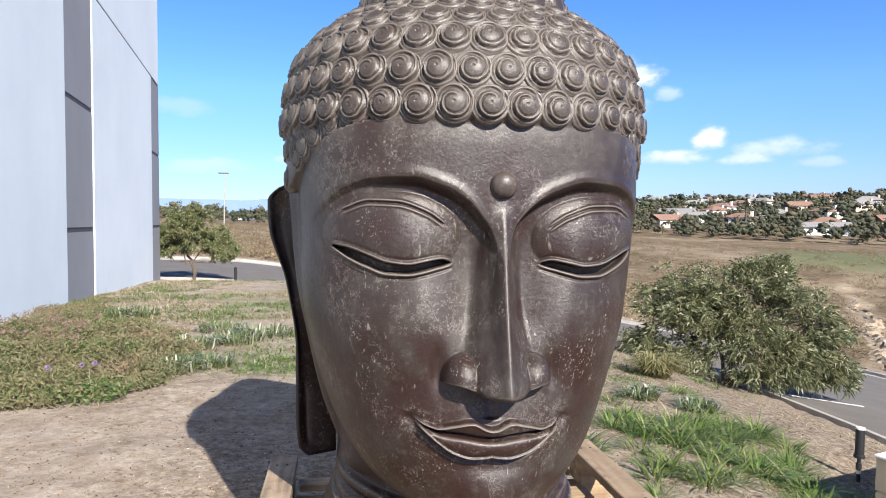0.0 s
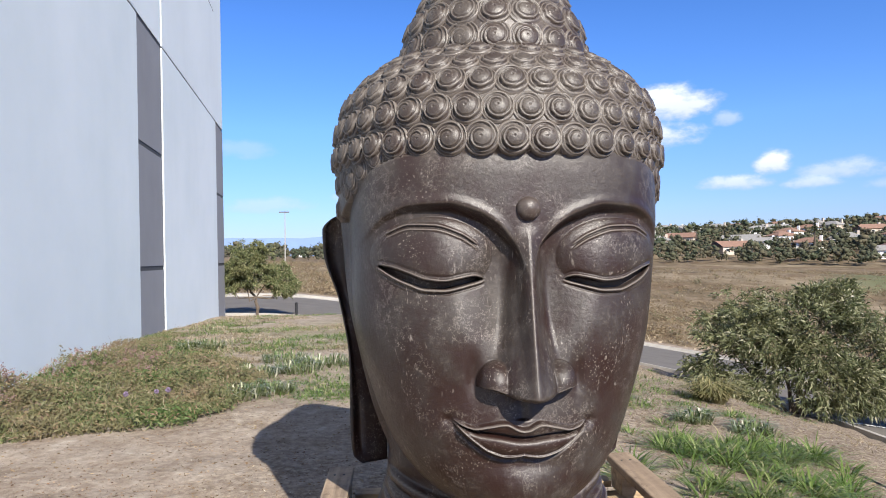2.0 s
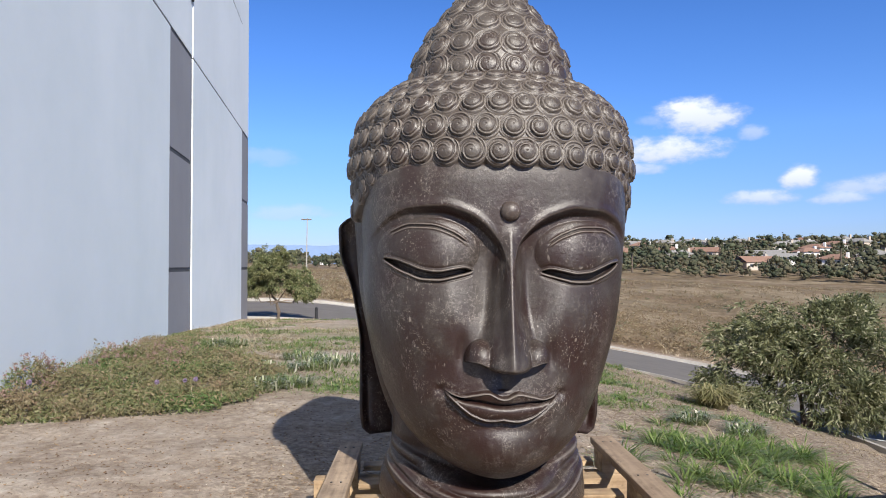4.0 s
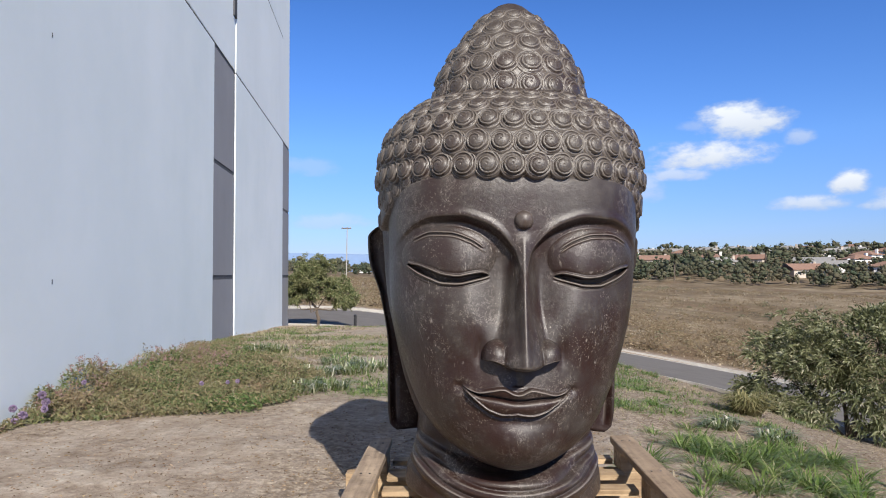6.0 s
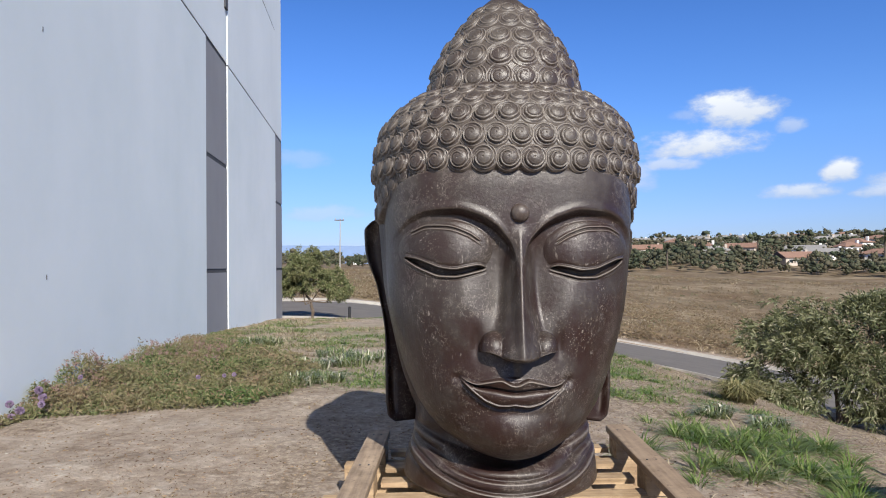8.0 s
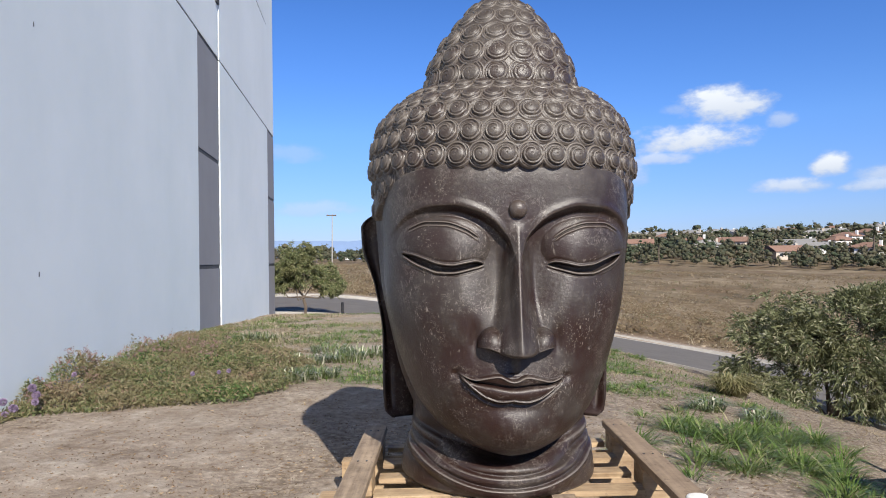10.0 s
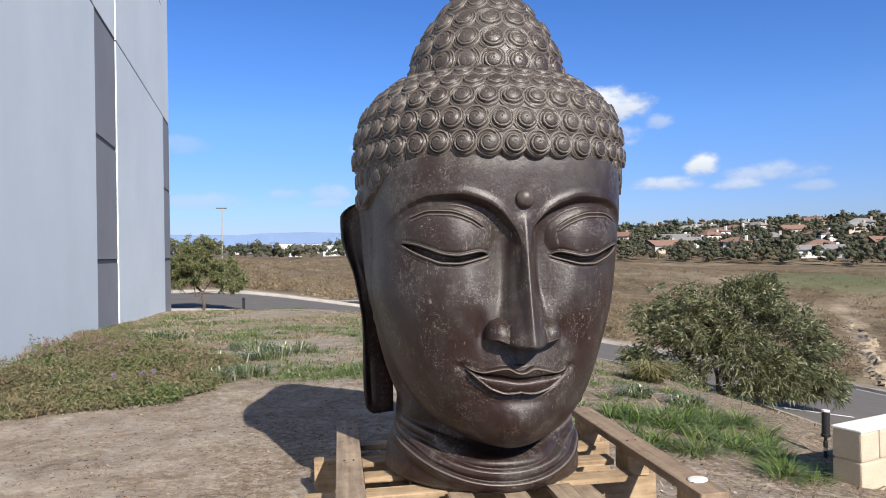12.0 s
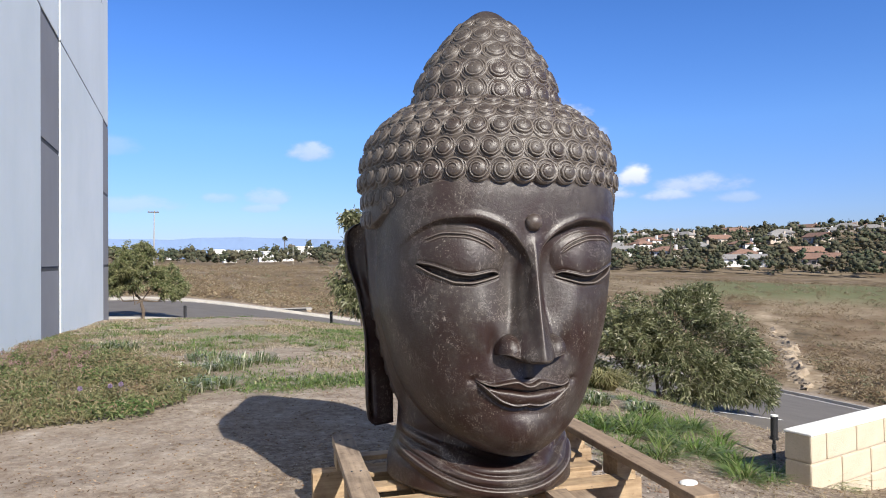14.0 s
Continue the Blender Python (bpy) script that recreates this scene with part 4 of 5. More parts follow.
def build_cap():
    bm = bmesh.new()
    n = 24
    for k, (r, z) in enumerate([(0.0, 0.008), (0.030, 0.0075), (0.039, 0.005), (0.042, 0.0), (0.036, 0.0)]):
        if r == 0:
            centre = bm.verts.new((0, 0, z))
            ring = None
            continue
        new_ring = [bm.verts.new((r * math.cos(6.2832 * i / n), r * 0.8 * math.sin(6.2832 * i / n), z)) for i in range(n)]
        for i in range(n):
            if ring is None:
                bm.faces.new((centre, new_ring[i], new_ring[(i + 1) % n]))
            else:
                bm.faces.new((ring[i], new_ring[i], new_ring[(i + 1) % n], ring[(i + 1) % n]))
        ring = new_ring
    ob = part("lid", bm, WHITE)
    ob.matrix_basis = pose(1.225, 1.66, 0.3245, 0, -0.6, 10)
    tagged(ob, "small white plastic lid lying on the pallet rail", "lid")


build_cap()


# ---- block wall ----
def build_block_wall():
    yaw = math.degrees(math.atan2(0.204, 0.979))
    wall = root("block_wall", pose(3.335, 2.945, -0.385, 0, 0, yaw), "low cream concrete block wall with a pale mortar cap", "wall")
    bm = bmesh.new()
    box(bm, 0.012, 3.988, 0.012, 0.183, -0.10, 0.385)
    part("mortar", bm, MORTAR, wall, "tan mortar joints")

    def block_mesh(length):
        bm = bmesh.new()
        box(bm, 0.005, length - 0.005, 0, 0.195, 0.005, 0.190, 0.012)
        for v in bm.verts:
            v.co += Vector((noise.noise(v.co * 31), noise.noise(v.co * 37 + Vector((5, 1, 2))), noise.noise(v.co * 33 + Vector((1, 9, 4))))) * 0.004
        me = bpy.data.meshes.new("block")
        bm.to_mesh(me)
        bm.free()
        me.materials.append(BLOCK)
        return me

    full, short = block_mesh(0.40), block_mesh(0.20)
    for course in range(-1, 2):
        x = 0.0
        first = course == 1
        while x < 3.95:
            me = short if (first and x == 0.0) or x > 3.75 else full
            ob = new("block", me)
            ob.parent = wall
            ob.location = (x, 0, 0.195 * course)
            x += 0.20 if me is short else 0.40
    bm = bmesh.new()
    box(bm, -0.004, 4.0, -0.006, 0.201, 0.386, 0.404, 0.008)
    part("cap", bm, STUCCO_W, wall, "smooth pale mortar cap")


build_block_wall()


# ---- small posts ----
def path_light(m, tall, label, name="path_light"):
    ob = root(name, m, label, "garden light")
    bm = bmesh.new()
    tube(bm, 0.013, 0.013, -0.12, tall * 0.5, 14)
    tube(bm, 0.019, 0.019, tall * 0.30, tall * 0.40, 14)
    part("stem", bm, BLACK, ob)
    bm = bmesh.new()
    tube(bm, 0.029, 0.029, tall * 0.5, tall * 0.97, 24)
    tube(bm, 0.036, 0.036, tall * 0.49, tall * 0.54, 24)
    head = part("head", bm, BLACK, ob, "black cylindrical lamp head")
    bm = bmesh.new()
    tube(bm, 0.031, 0.029, tall * 0.97, tall, 24)
    part("lens", bm, WHITE, head, "white sunlit top")
    bm = bmesh.new()
    tube(bm, 0.0145, 0.0145, tall * 0.22, tall * 0.28, 14)
    part("sticker", bm, WHITE, ob, "worn silver label round the stem")
    return ob


path_light(pose(3.95, 3.87, -0.50, 0, 1.5, 0), 0.41, "black cylindrical garden path light with a white top")


def bollard(x, y, z, tall):
    ob = root("bollard", pose(x, y, z), "short black marker post beside the road", "post", "posts by the road")
    bm = bmesh.new()
    tube(bm, 0.05, 0.05, -0.2, tall * 0.9, 14)
    part("shaft", bm, BLACK, ob)
    bm = bmesh.new()
    tube(bm, 0.065, 0.03, tall * 0.9, tall, 14)
    part("cap", bm, BLACK, ob)


bollard(-0.66, 23.75, -0.60, 0.42)
bollard(4.05, 23.1, -1.05, 0.55)


def road_marking(x0, y0, x1, y1, w=0.10):
    a, d = Vector((x0, y0)), (Vector((x1, y1)) - Vector((x0, y0))).normalized()
    n, b = Vector((-d.y, d.x)) * w / 2, Vector((x1, y1))
    verts = [(*q, float(road_z(np.array(q.x))) + h) for h in (-0.02, 0.006) for q in (a - n, b - n, b + n, a + n)]
    faces = [(4, 5, 6, 7), (3, 2, 1, 0), (0, 1, 5, 4), (1, 2, 6, 5), (2, 3, 7, 6), (3, 0, 4, 7)]
    tagged(mesh_part("road_marking", verts, faces, WHITE), "worn white parking line on the asphalt", "marking", kind="structure")


road_marking(11.2, 13.4, 13.6, 13.0)


def build_drain():
    d = root("storm_drain", pose(4.0, 35.05, float(road_z(np.array(4.0))) + 0.02, 0, 0, -3), "concrete storm drain inlet with a dark slot", "drain")
    bm = bmesh.new()
    box(bm, -1.5, 1.5, 0.35, 0.85, 0.02, 0.13, 0.02)
    part("slab", bm, CONCRETE, d)
    # a solid black box stands in for the shade in the opening
    bm = bmesh.new()
    box(bm, -1.2, 1.2, 0.28, 0.5, 0.0, 0.11)
    part("slot", bm, BLACK, d, "black box painted in for the shade inside the inlet")


build_drain()


def street_pole(x, y, z, tall, arm):
    p = root("utility_pole", pose(x, y, z), "tall thin utility pole with a short crossbar", "pole")
    bm = bmesh.new()
    tube(bm, 0.14, 0.09, -0.5, tall, 14, Matrix.Rotation(radians(0.8), 4, "Y"))
    part("shaft", bm, CONCRETE, p)
    bm = bmesh.new()
    box(bm, -arm, arm, -0.09, 0.09, tall - 0.45, tall - 0.22, 0.02)
    part("crossbar", bm, BARK, p)
    for s in (-0.8, 0.8):
        bm = bmesh.new()
        tube(bm, 0.07, 0.05, tall - 0.22, tall + 0.05, 10, Matrix.Translation((s * arm, 0, 0)))
        part("insulator", bm, CONCRETE, p)


street_pole(-6.2, 150.0, -0.3, 11.9, 1.05)
street_pole(36.0, 250.0, -1.0, 8.0, 0.9)

# ---- plants ----
RNG = np.random.RandomState(7)


def unit(v):
    return v / np.maximum(np.linalg.norm(v, axis=-1, keepdims=True), 1e-9)


def leaf_mesh(name, base, way, length, width, material, bend=0.25, face=None):
    """Many small leaves: each a folded diamond from base along way, turned towards face if it is given."""
    n = len(base)
    way = unit(way)
    side = unit(np.cross(way, RNG.normal(size=(n, 3)) if face is None else face))
    up = np.cross(side, way)
    length, width = np.broadcast_to(length, n)[:, None], np.broadcast_to(width, n)[:, None]
    mid = base + way * length * 0.45 + up * length * bend * 0.3
    tip = base + way * length - np.array([0, 0, 1]) * length * bend
    v = np.stack([base, mid + side * width, tip, mid - side * width], 1).reshape(-1, 3)
    f = np.arange(4 * n).reshape(n, 4)
    f = np.concatenate([f[:, [0, 1, 2]], f[:, [0, 2, 3]]])
    return quick_mesh(name, v, f, material, False)


def blade_mesh(name, base, way, length, width, material, droop=0.5):
    """Grass blades: two segments that taper and bend over."""
    n = len(base)
    way = unit(way)
    flat = way.copy()
    flat[:, 2] = 0
    flat = unit(flat + RNG.normal(size=(n, 3)) * np.array([0.05, 0.05, 0]))
    side = np.stack([-flat[:, 1], flat[:, 0], np.zeros(n)], 1)
    length, width = np.broadcast_to(length, n)[:, None], np.broadcast_to(width, n)[:, None]
    a = base + way * length * 0.5
    b = a + unit(way + flat * droop - np.array([0, 0, 1]) * droop * 0.6) * length * 0.5
    v = np.stack([base - side * width, base + side * width, a - side * width * 0.8, a + side * width * 0.8, b], 1).reshape(-1, 3)
    k = np.arange(n)[:, None] * 5
    f = np.concatenate([k + [0, 1, 3], k + [0, 3, 2], k + [2, 3, 4]])
    return quick_mesh(name, v, f, material, False)


def arch_mesh(name, base, way, length, width, material):
    """Long grass blades that rise and arch over in four steps."""
    n = len(base)
    way = unit(way)
    flat = way * np.array([1, 1, 0])
    f = np.linalg.norm(flat, axis=1, keepdims=True)
    flat = unit(flat)
    side = np.stack([-flat[:, 1], flat[:, 0], np.zeros(n)], 1)
    length, width = np.broadcast_to(length, n)[:, None], np.broadcast_to(width, n)[:, None]
    bow = RNG.uniform(0.25, 0.65, (n, 1))
    rows = []
    for s, w in ((0, 0.7), (0.3, 1.0), (0.6, 0.85), (0.85, 0.5)):
        p = base + flat * length * (f * s + 0.35 * s * s) + np.array([0, 0, 1]) * length * (way[:, 2:] * s - bow * s * s)
        rows += [p - side * width * w, p + side * width * w]
    rows.append(base + flat * length * (f + 0.35) + np.array([0, 0, 1]) * length * (way[:, 2:] - bow))
    v = np.stack(rows, 1).reshape(-1, 3)
    k = np.arange(n)[:, None] * 9
    tri = [[0, 1, 3], [0, 3, 2], [2, 3, 5], [2, 5, 4], [4, 5, 7], [4, 7, 6], [6, 7, 8]]
    return quick_mesh(name, v, np.concatenate([k + q for q in tri]), material, True)


def stuff(name, me, label, category):
    return tagged(new(name, me), label, category, kind="stuff")


def limb(bm, pts, r0, r1, n=7):
    """A tapered limb through points."""
    rings = []
    for i, p in enumerate(pts):
        d = Vector(pts[min(i + 1, len(pts) - 1)]) - Vector(pts[max(i - 1, 0)])
        q = d.to_track_quat("Z", "Y")
        r = r0 + (r1 - r0) * i / (len(pts) - 1)
        rings.append([bm.verts.new(Vector(p) + q @ Vector((r * math.cos(6.2832 * k / n), r * math.sin(6.2832 * k / n), 0))) for k in range(n)])
    for a, b in zip(rings, rings[1:]):
        for k in range(n):
            bm.faces.new((a[k], a[(k + 1) % n], b[(k + 1) % n], b[k]))
    bm.faces.new(rings[-1])


def shrub(name, at, lobes, tips, per_tip, leaf, width, material, label, category, trunk=0.06, seed=1, droop=0.35, stems=9, low=0.0, fork=0.0, loose=0.40):
    """A bush or small tree. lobes: (x, y, z, rx, ry, rz) ellipsoids that together give the crown."""
    global RNG
    RNG = np.random.RandomState(seed)
    ob = root(name, pose(*at), label, category)
    pick = RNG.randint(0, len(lobes), tips)
    L = np.array(lobes)
    d = unit(RNG.normal(size=(tips, 3)))
    rad = RNG.uniform(0.05, 1.2, tips)**0.6
    ends = L[pick, :3] + d * L[pick, 3:] * rad[:, None]
    ends = ends[ends[:, 2] > low]
    gap = wobble(ends[:, 0] + 0.7 * ends[:, 1], ends[:, 2] - 0.5 * ends[:, 1], 0.42, seed)
    ends = ends[gap > -0.36]
    tips = len(ends)
    bm = bmesh.new()
    centre = L[:, :3].mean(0)
    joints = []
    if fork:
        limb(bm, [(0.02, 0, -0.25), (0.04, 0.02, fork * 0.4), (-0.02, 0, fork * 0.75), (0, 0, fork)], trunk * 1.5, trunk)
    for k in range(stems):
        e = L[k % len(L), :3] + RNG.normal(size=3) * L[k % len(L), 3:] * 0.25
        s = Vector((RNG.normal() * trunk, RNG.normal() * trunk, -0.25)) if not fork else Vector((0, 0, fork * 0.95))
        m = Vector(e) * 0.5 + Vector(RNG.normal(size=3) * 0.12)
        limb(bm, [s, s * 0.55 + m * 0.45, m * 0.9 + s * 0.1, Vector(e)], trunk * RNG.uniform(0.45, 0.9), trunk * 0.25)
        joints += [m, Vector(e)]
    J = np.array([tuple(j) for j in joints])
    for e in ends[:: 3]:
        j = J[np.argmin(((J - e)**2).sum(1))]
        q = (j + e) / 2 + RNG.normal(size=3) * 0.06
        limb(bm, [tuple(j), tuple(q), tuple(e)], trunk * 0.18, trunk * 0.06, 4)
    part("trunk", bm, BARK, ob)
    base = np.repeat(ends, per_tip, 0)
    outward = unit(base - centre)
    way = unit(outward * 0.6 + RNG.normal(size=base.shape) * 0.65 + np.array([0, 0, 0.25]))
    base = base + way * RNG.uniform(-0.3, 0.6, (len(base), 1)) * leaf + RNG.normal(size=base.shape) * leaf * loose
    me = leaf_mesh("crown", base, way, leaf * RNG.uniform(0.6, 1.25, len(base)), width * RNG.uniform(0.7, 1.2, len(base)), material, droop)
    crown = new("crown", me)
    crown.parent = ob
    return ob


shrub("bush", (10.45, 13.75, -2.25),
      [(0.0, 0, 1.6, 1.7, 1.2, 0.95), (-1.5, 0.1, 1.3, 0.95, 0.9, 0.8), (1.7, -0.2, 1.25, 1.0, 0.9, 1.0), (0.7, 0, 2.1, 0.95, 0.8, 0.5),
       (-0.4, 0.2, 1.95, 0.9, 0.7, 0.55), (0.6, 0.1, 2.35, 0.5, 0.3, 0.3), (0.6, 2.2, 1.9, 1.1, 1.0, 0.65), (-0.2, 1.8, 1.5, 1.0, 0.9, 0.7), (-1.9, 0, 0.7, 0.7, 0.6, 0.5), (2.2, -0.3, 0.5, 0.6, 0.6, 0.65), (0.3, -0.4, 0.75, 1.9, 0.7, 0.55), (1.4, -0.5, 0.6, 1.0, 0.6, 0.5), (1.9, -0.6, 0.3, 0.8, 0.6, 0.45), (0.8, -0.8, 0.25, 1.1, 0.5, 0.4), (1.3, 0.1, 2.35, 0.5, 0.4, 0.35), (0.2, -0.4, 1.5, 1.5, 0.7, 0.8), (0.9, -0.3, 1.7, 1.0, 0.7, 0.7), (-0.8, -0.3, 1.6, 0.9, 0.7, 0.7), (-1.3, -0.3, 0.5, 0.9, 0.6, 0.45), (2.5, -0.2, 1.0, 0.6, 0.6, 0.5), (2.3, -0.6, 0.1, 0.7, 0.5, 0.4)],
      2500, 24, 0.16, 0.0160, LEAF_BUSH, "large evergreen shrub with long narrow drooping leaves", "bush", 0.05, 3, 0.30, 13, -0.25, 0.0, 0.28)
shrub("tree", (-1.95, 23.6, -0.55),
      [(-0.15, 0, 1.55, 0.75, 0.8, 0.62), (-0.45, 0, 1.75, 0.6, 0.7, 0.6), (0.5, 0.1, 1.3, 0.6, 0.7, 0.5), (0.05, 0.2, 2.05, 0.55, 0.5, 0.38), (0.95, 0, 0.95, 0.42, 0.45, 0.36), (-0.75, 0, 1.15, 0.5, 0.6, 0.5)],
      620, 52, 0.095, 0.017, LEAF_TREE, "small round-headed young tree beside the road", "tree", 0.045, 5, 0.25, 6, 0.5, 0.62)
shrub("tree", (5.05, 22.3, -1.15),
      [(0, 0, 2.4, 0.75, 0.75, 1.0), (-0.45, 0, 1.7, 0.6, 0.6, 0.7), (0.1, 0, 3.4, 0.42, 0.42, 0.6), (-0.35, 0, 3.75, 0.3, 0.3, 0.3), (0.4, 0, 1.4, 0.7, 0.7, 0.7), (-0.3, 0, 0.95, 0.45, 0.45, 0.35)],
      640, 34, 0.20, 0.015, LEAF_BUSH, "slender shrubby tree with long drooping leaves", "tree", 0.07, 8, 0.5, 7, 0.3)


def fountain(name, at, radius, tall, n, material, label, category, seed, width=0.008, droop=1.2, group=""):
    """A tuft of arching blades."""
    global RNG
    RNG = np.random.RandomState(seed)
    a, r = RNG.uniform(0, 6.283, n), radius * np.sqrt(RNG.uniform(0, 1, n))
    base = np.stack([r * np.cos(a), r * np.sin(a), np.full(n, -0.03)], 1)
    lean = RNG.uniform(0.1, 0.9, n)
    b = a + RNG.normal(size=n) * 0.7
    way = np.stack([np.cos(b) * lean, np.sin(b) * lean, np.ones(n)], 1)
    ob = new(name, blade_mesh(name, base, way, tall * RNG.uniform(0.5, 1.1, n), width * RNG.uniform(0.6, 1.2, n), material, droop))
    ob.matrix_basis = pose(*at)
    return tagged(ob, label, category, group)


def on_ground(x, y):
    return float(ground_z(np.array([x]), np.array([y]))[0])


def build_grass():
    """Bright grass on the slope: many small clumps of arching blades."""
    global RNG
    RNG = np.random.RandomState(29)
    spots = [(3.18, 4.6, 0.36), (3.5, 4.7, 0.3), (3.6, 4.5, 0.3), (2.92, 3.95, 0.34), (3.24, 3.85, 0.34), (2.5, 3.5, 0.28), (2.54, 4.7, 0.3), (2.78, 4.6, 0.3), (2.65, 4.15, 0.28), (1.96, 3.98, 0.2),
             (3.9, 6.1, 0.12), (4.1, 6.0, 0.14), (4.8, 10.7, 0.6), (2.98, 6.7, 0.3), (2.3, 3.85, 0.24), (2.77, 5.4, 0.2), (4.05, 5.4, 0.2), (3.2, 3.6, 0.25), (3.5, 3.4, 0.25), (2.05, 3.3, 0.15), (3.4, 8.3, 0.5), (2.4, 7.6, 0.4), (1.6, 9.6, 0.7), (4.2, 12.3, 0.7), (2.8, 3.05, 0.25), (5.0, 7.0, 0.3), (5.5, 7.4, 0.3), (3.9, 3.2, 0.22), (3.65, 3.15, 0.2)]
    parts = []
    for x, y, r in spots:
        m = int(8 * (r / 0.35)**1.4 * (1.0 if y < 5.3 else 0.6))
        cx, cy = x + RNG.normal(size=m) * r * 0.5, y + RNG.normal(size=m) * r * 0.5
        h = RNG.uniform(0.11, 0.26, m) * (1.0 if y < 5.2 else 0.6)
        for px, py, q in zip(cx, cy, h):
            k = int(RNG.uniform(40, 90))
            a = RNG.uniform(0, 6.283, k)
            lean = RNG.uniform(0.15, 1.5, k)
            base = np.stack([px + RNG.uniform(0, 0.09, k) * np.cos(a), py + RNG.uniform(0, 0.09, k) * np.sin(a), np.zeros(k)], 1)
            parts.append((base, np.stack([np.cos(a) * lean, np.sin(a) * lean, np.ones(k)], 1), q * RNG.uniform(0.6, 1.15, k)))
    base, way, size = (np.concatenate([p[i] for p in parts]) for i in range(3))
    base[:, 2] = ground_z(base[:, 0], base[:, 1]) - 0.01
    stuff("green_grass", arch_mesh("green_grass", base, way, size, 0.0022 + 0.011 * size, GRASS), "clumps of bright green grass in dry earth", "grass")


build_grass()
for k, (x, y, h) in enumerate([(4.38, 7.05, 0.55)]):
    fountain("dry_grass_tuft", (x, y, on_ground(x, y)), 0.14, h, 520, TUFT, "drooping tuft of half-dry ornamental grass", "grass", 60 + k, 0.009, 2.2, "drooping tufts")
for k, (x, y, r, h) in enumerate([(-0.75, 6.35, 0.22, 0.26), (-0.45, 6.55, 0.2, 0.24), (-0.72, 7.6, 0.3, 0.24), (-0.25, 7.9, 0.3, 0.26), (0.05, 8.3, 0.32, 0.26), (-0.4, 8.7, 0.3, 0.24), (-1.6, 10.3, 0.25, 0.3), (-1.8, 10.0, 0.2, 0.3), (3.3, 5.6, 0.14, 0.25), (3.7, 5.3, 0.14, 0.25)]):
    fountain("strap_leaf_plant", (x, y, on_ground(x, y)), r, h * 1.1, 190, STRAP, "grey-green strap-leaved plant with pale tips", "plant", 80 + k, 0.0085, 1.7, "strap-leaved plants")


# ---- groundcover bed along the building ----
def bed_height(x, y):
    near_wall = smooth01((bed_edge(y) - x) / 0.9)
    tall = curve_at(y, [4.5, 5.2, 6.5, 8.5, 10.0, 12.0, 16, 22], [0.12, 0.19, 0.26, 0.24, 0.14, 0.07, 0.05, 0.04])
    return tall * (0.42 + 0.58 * near_wall) * (0.78 + 0.45 * wobble(x, y, 0.8, 31) + 0.55 * wobble(x, y, 0.2, 37)).clip(0.15, 1.4)


def build_bed():
    global RNG
    RNG = np.random.RandomState(11)
    n = 185000
    y = 4.6 + (22.0 - 4.6) * RNG.uniform(0, 1, n)**1.9
    x = RNG.uniform(-2.83, -0.3, n)
    keep = x < bed_edge(y) + wobble(x, y, 0.5, 33) * 0.16
    x, y = x[keep], y[keep]
    h = bed_height(x, y)
    frac = RNG.uniform(0.05, 1, len(x))**0.6
    base = np.stack([x, y, ground_z(x, y) + h * frac], 1)
    way = unit(RNG.normal(size=base.shape) * 0.8 + np.array([0, 0, 0.5]))
    for name, sel, mat, size, wide, label in [("groundcover", RNG.uniform(0, 1, len(x)) < 0.80, LEAF_BED, 0.050, 0.0070, "dense low groundcover with small green and browning leaves"),
                                              ("dry_stalks", None, STRAW, 0.13, 0.0014, "thin dry stalks among the groundcover")]:
        if sel is None:
            sel = RNG.uniform(0, 1, len(x)) < 0.018
        stuff(name, leaf_mesh(name, base[sel], way[sel], size * RNG.uniform(0.5, 1.3, sel.sum()), wide, mat, 0.25 if mat is LEAF_BED else 0.02), label, "groundcover")
    # seed heads and flowers
    n = 700
    fy = 4.8 + 4.2 * RNG.uniform(0, 1, n)**1.3
    fx = RNG.uniform(-2.82, -1.6, n)
    inside = (fx < bed_edge(fy) - 0.1) & (wobble(fx, fy, 0.7, 61) + 0.5 * (fx < -2.45) > 0.25)
    fx, fy = fx[inside], fy[inside]
    n = len(fx)
    c = np.stack([fx, fy, ground_z(fx, fy) + bed_height(fx, fy) * RNG.uniform(0.85, 1.15, n) + 0.01], 1)
    b = np.repeat(c, 14, 0) + RNG.normal(size=(n * 14, 3)) * 0.012
    stuff("faded_flowers", leaf_mesh("faded_flowers", b, RNG.normal(size=b.shape) + [0, 0, 0.6], 0.018, 0.006, PETAL_PINK), "faded pinkish flower heads on the groundcover", "flowers")


build_bed()


def flower_cluster(x, y, z, k, r):
    global RNG
    RNG = np.random.RandomState(200 + k)
    n = 260
    d = unit(RNG.normal(size=(n, 3)))
    ob = new("flower_head", leaf_mesh("flower_head", d * r * 0.6, d + RNG.normal(size=(n, 3)) * 0.4, r * 0.7, r * 0.22, PETAL, 0.1))
    ob.location = (x, y, z)
    tagged(ob, "round purple flower head above the green leaves", "flower", "purple flowers")


for k, (x, y, z, r) in enumerate([(-2.60, 5.10, 0.25, 0.028), (-2.58, 5.12, 0.19, 0.028), (-2.57, 5.08, 0.14, 0.024), (-2.72, 5.05, 0.10, 0.03), (-2.78, 5.02, 0.16, 0.026), (-2.76, 5.0, 0.06, 0.026), (-1.52, 5.75, 0.22, 0.018), (-1.30, 5.8, 0.22, 0.016), (-1.22, 5.85, 0.22, 0.018), (-2.4, 5.4, 0.30, 0.018)]):
    flower_cluster(x, y, z, k, r)


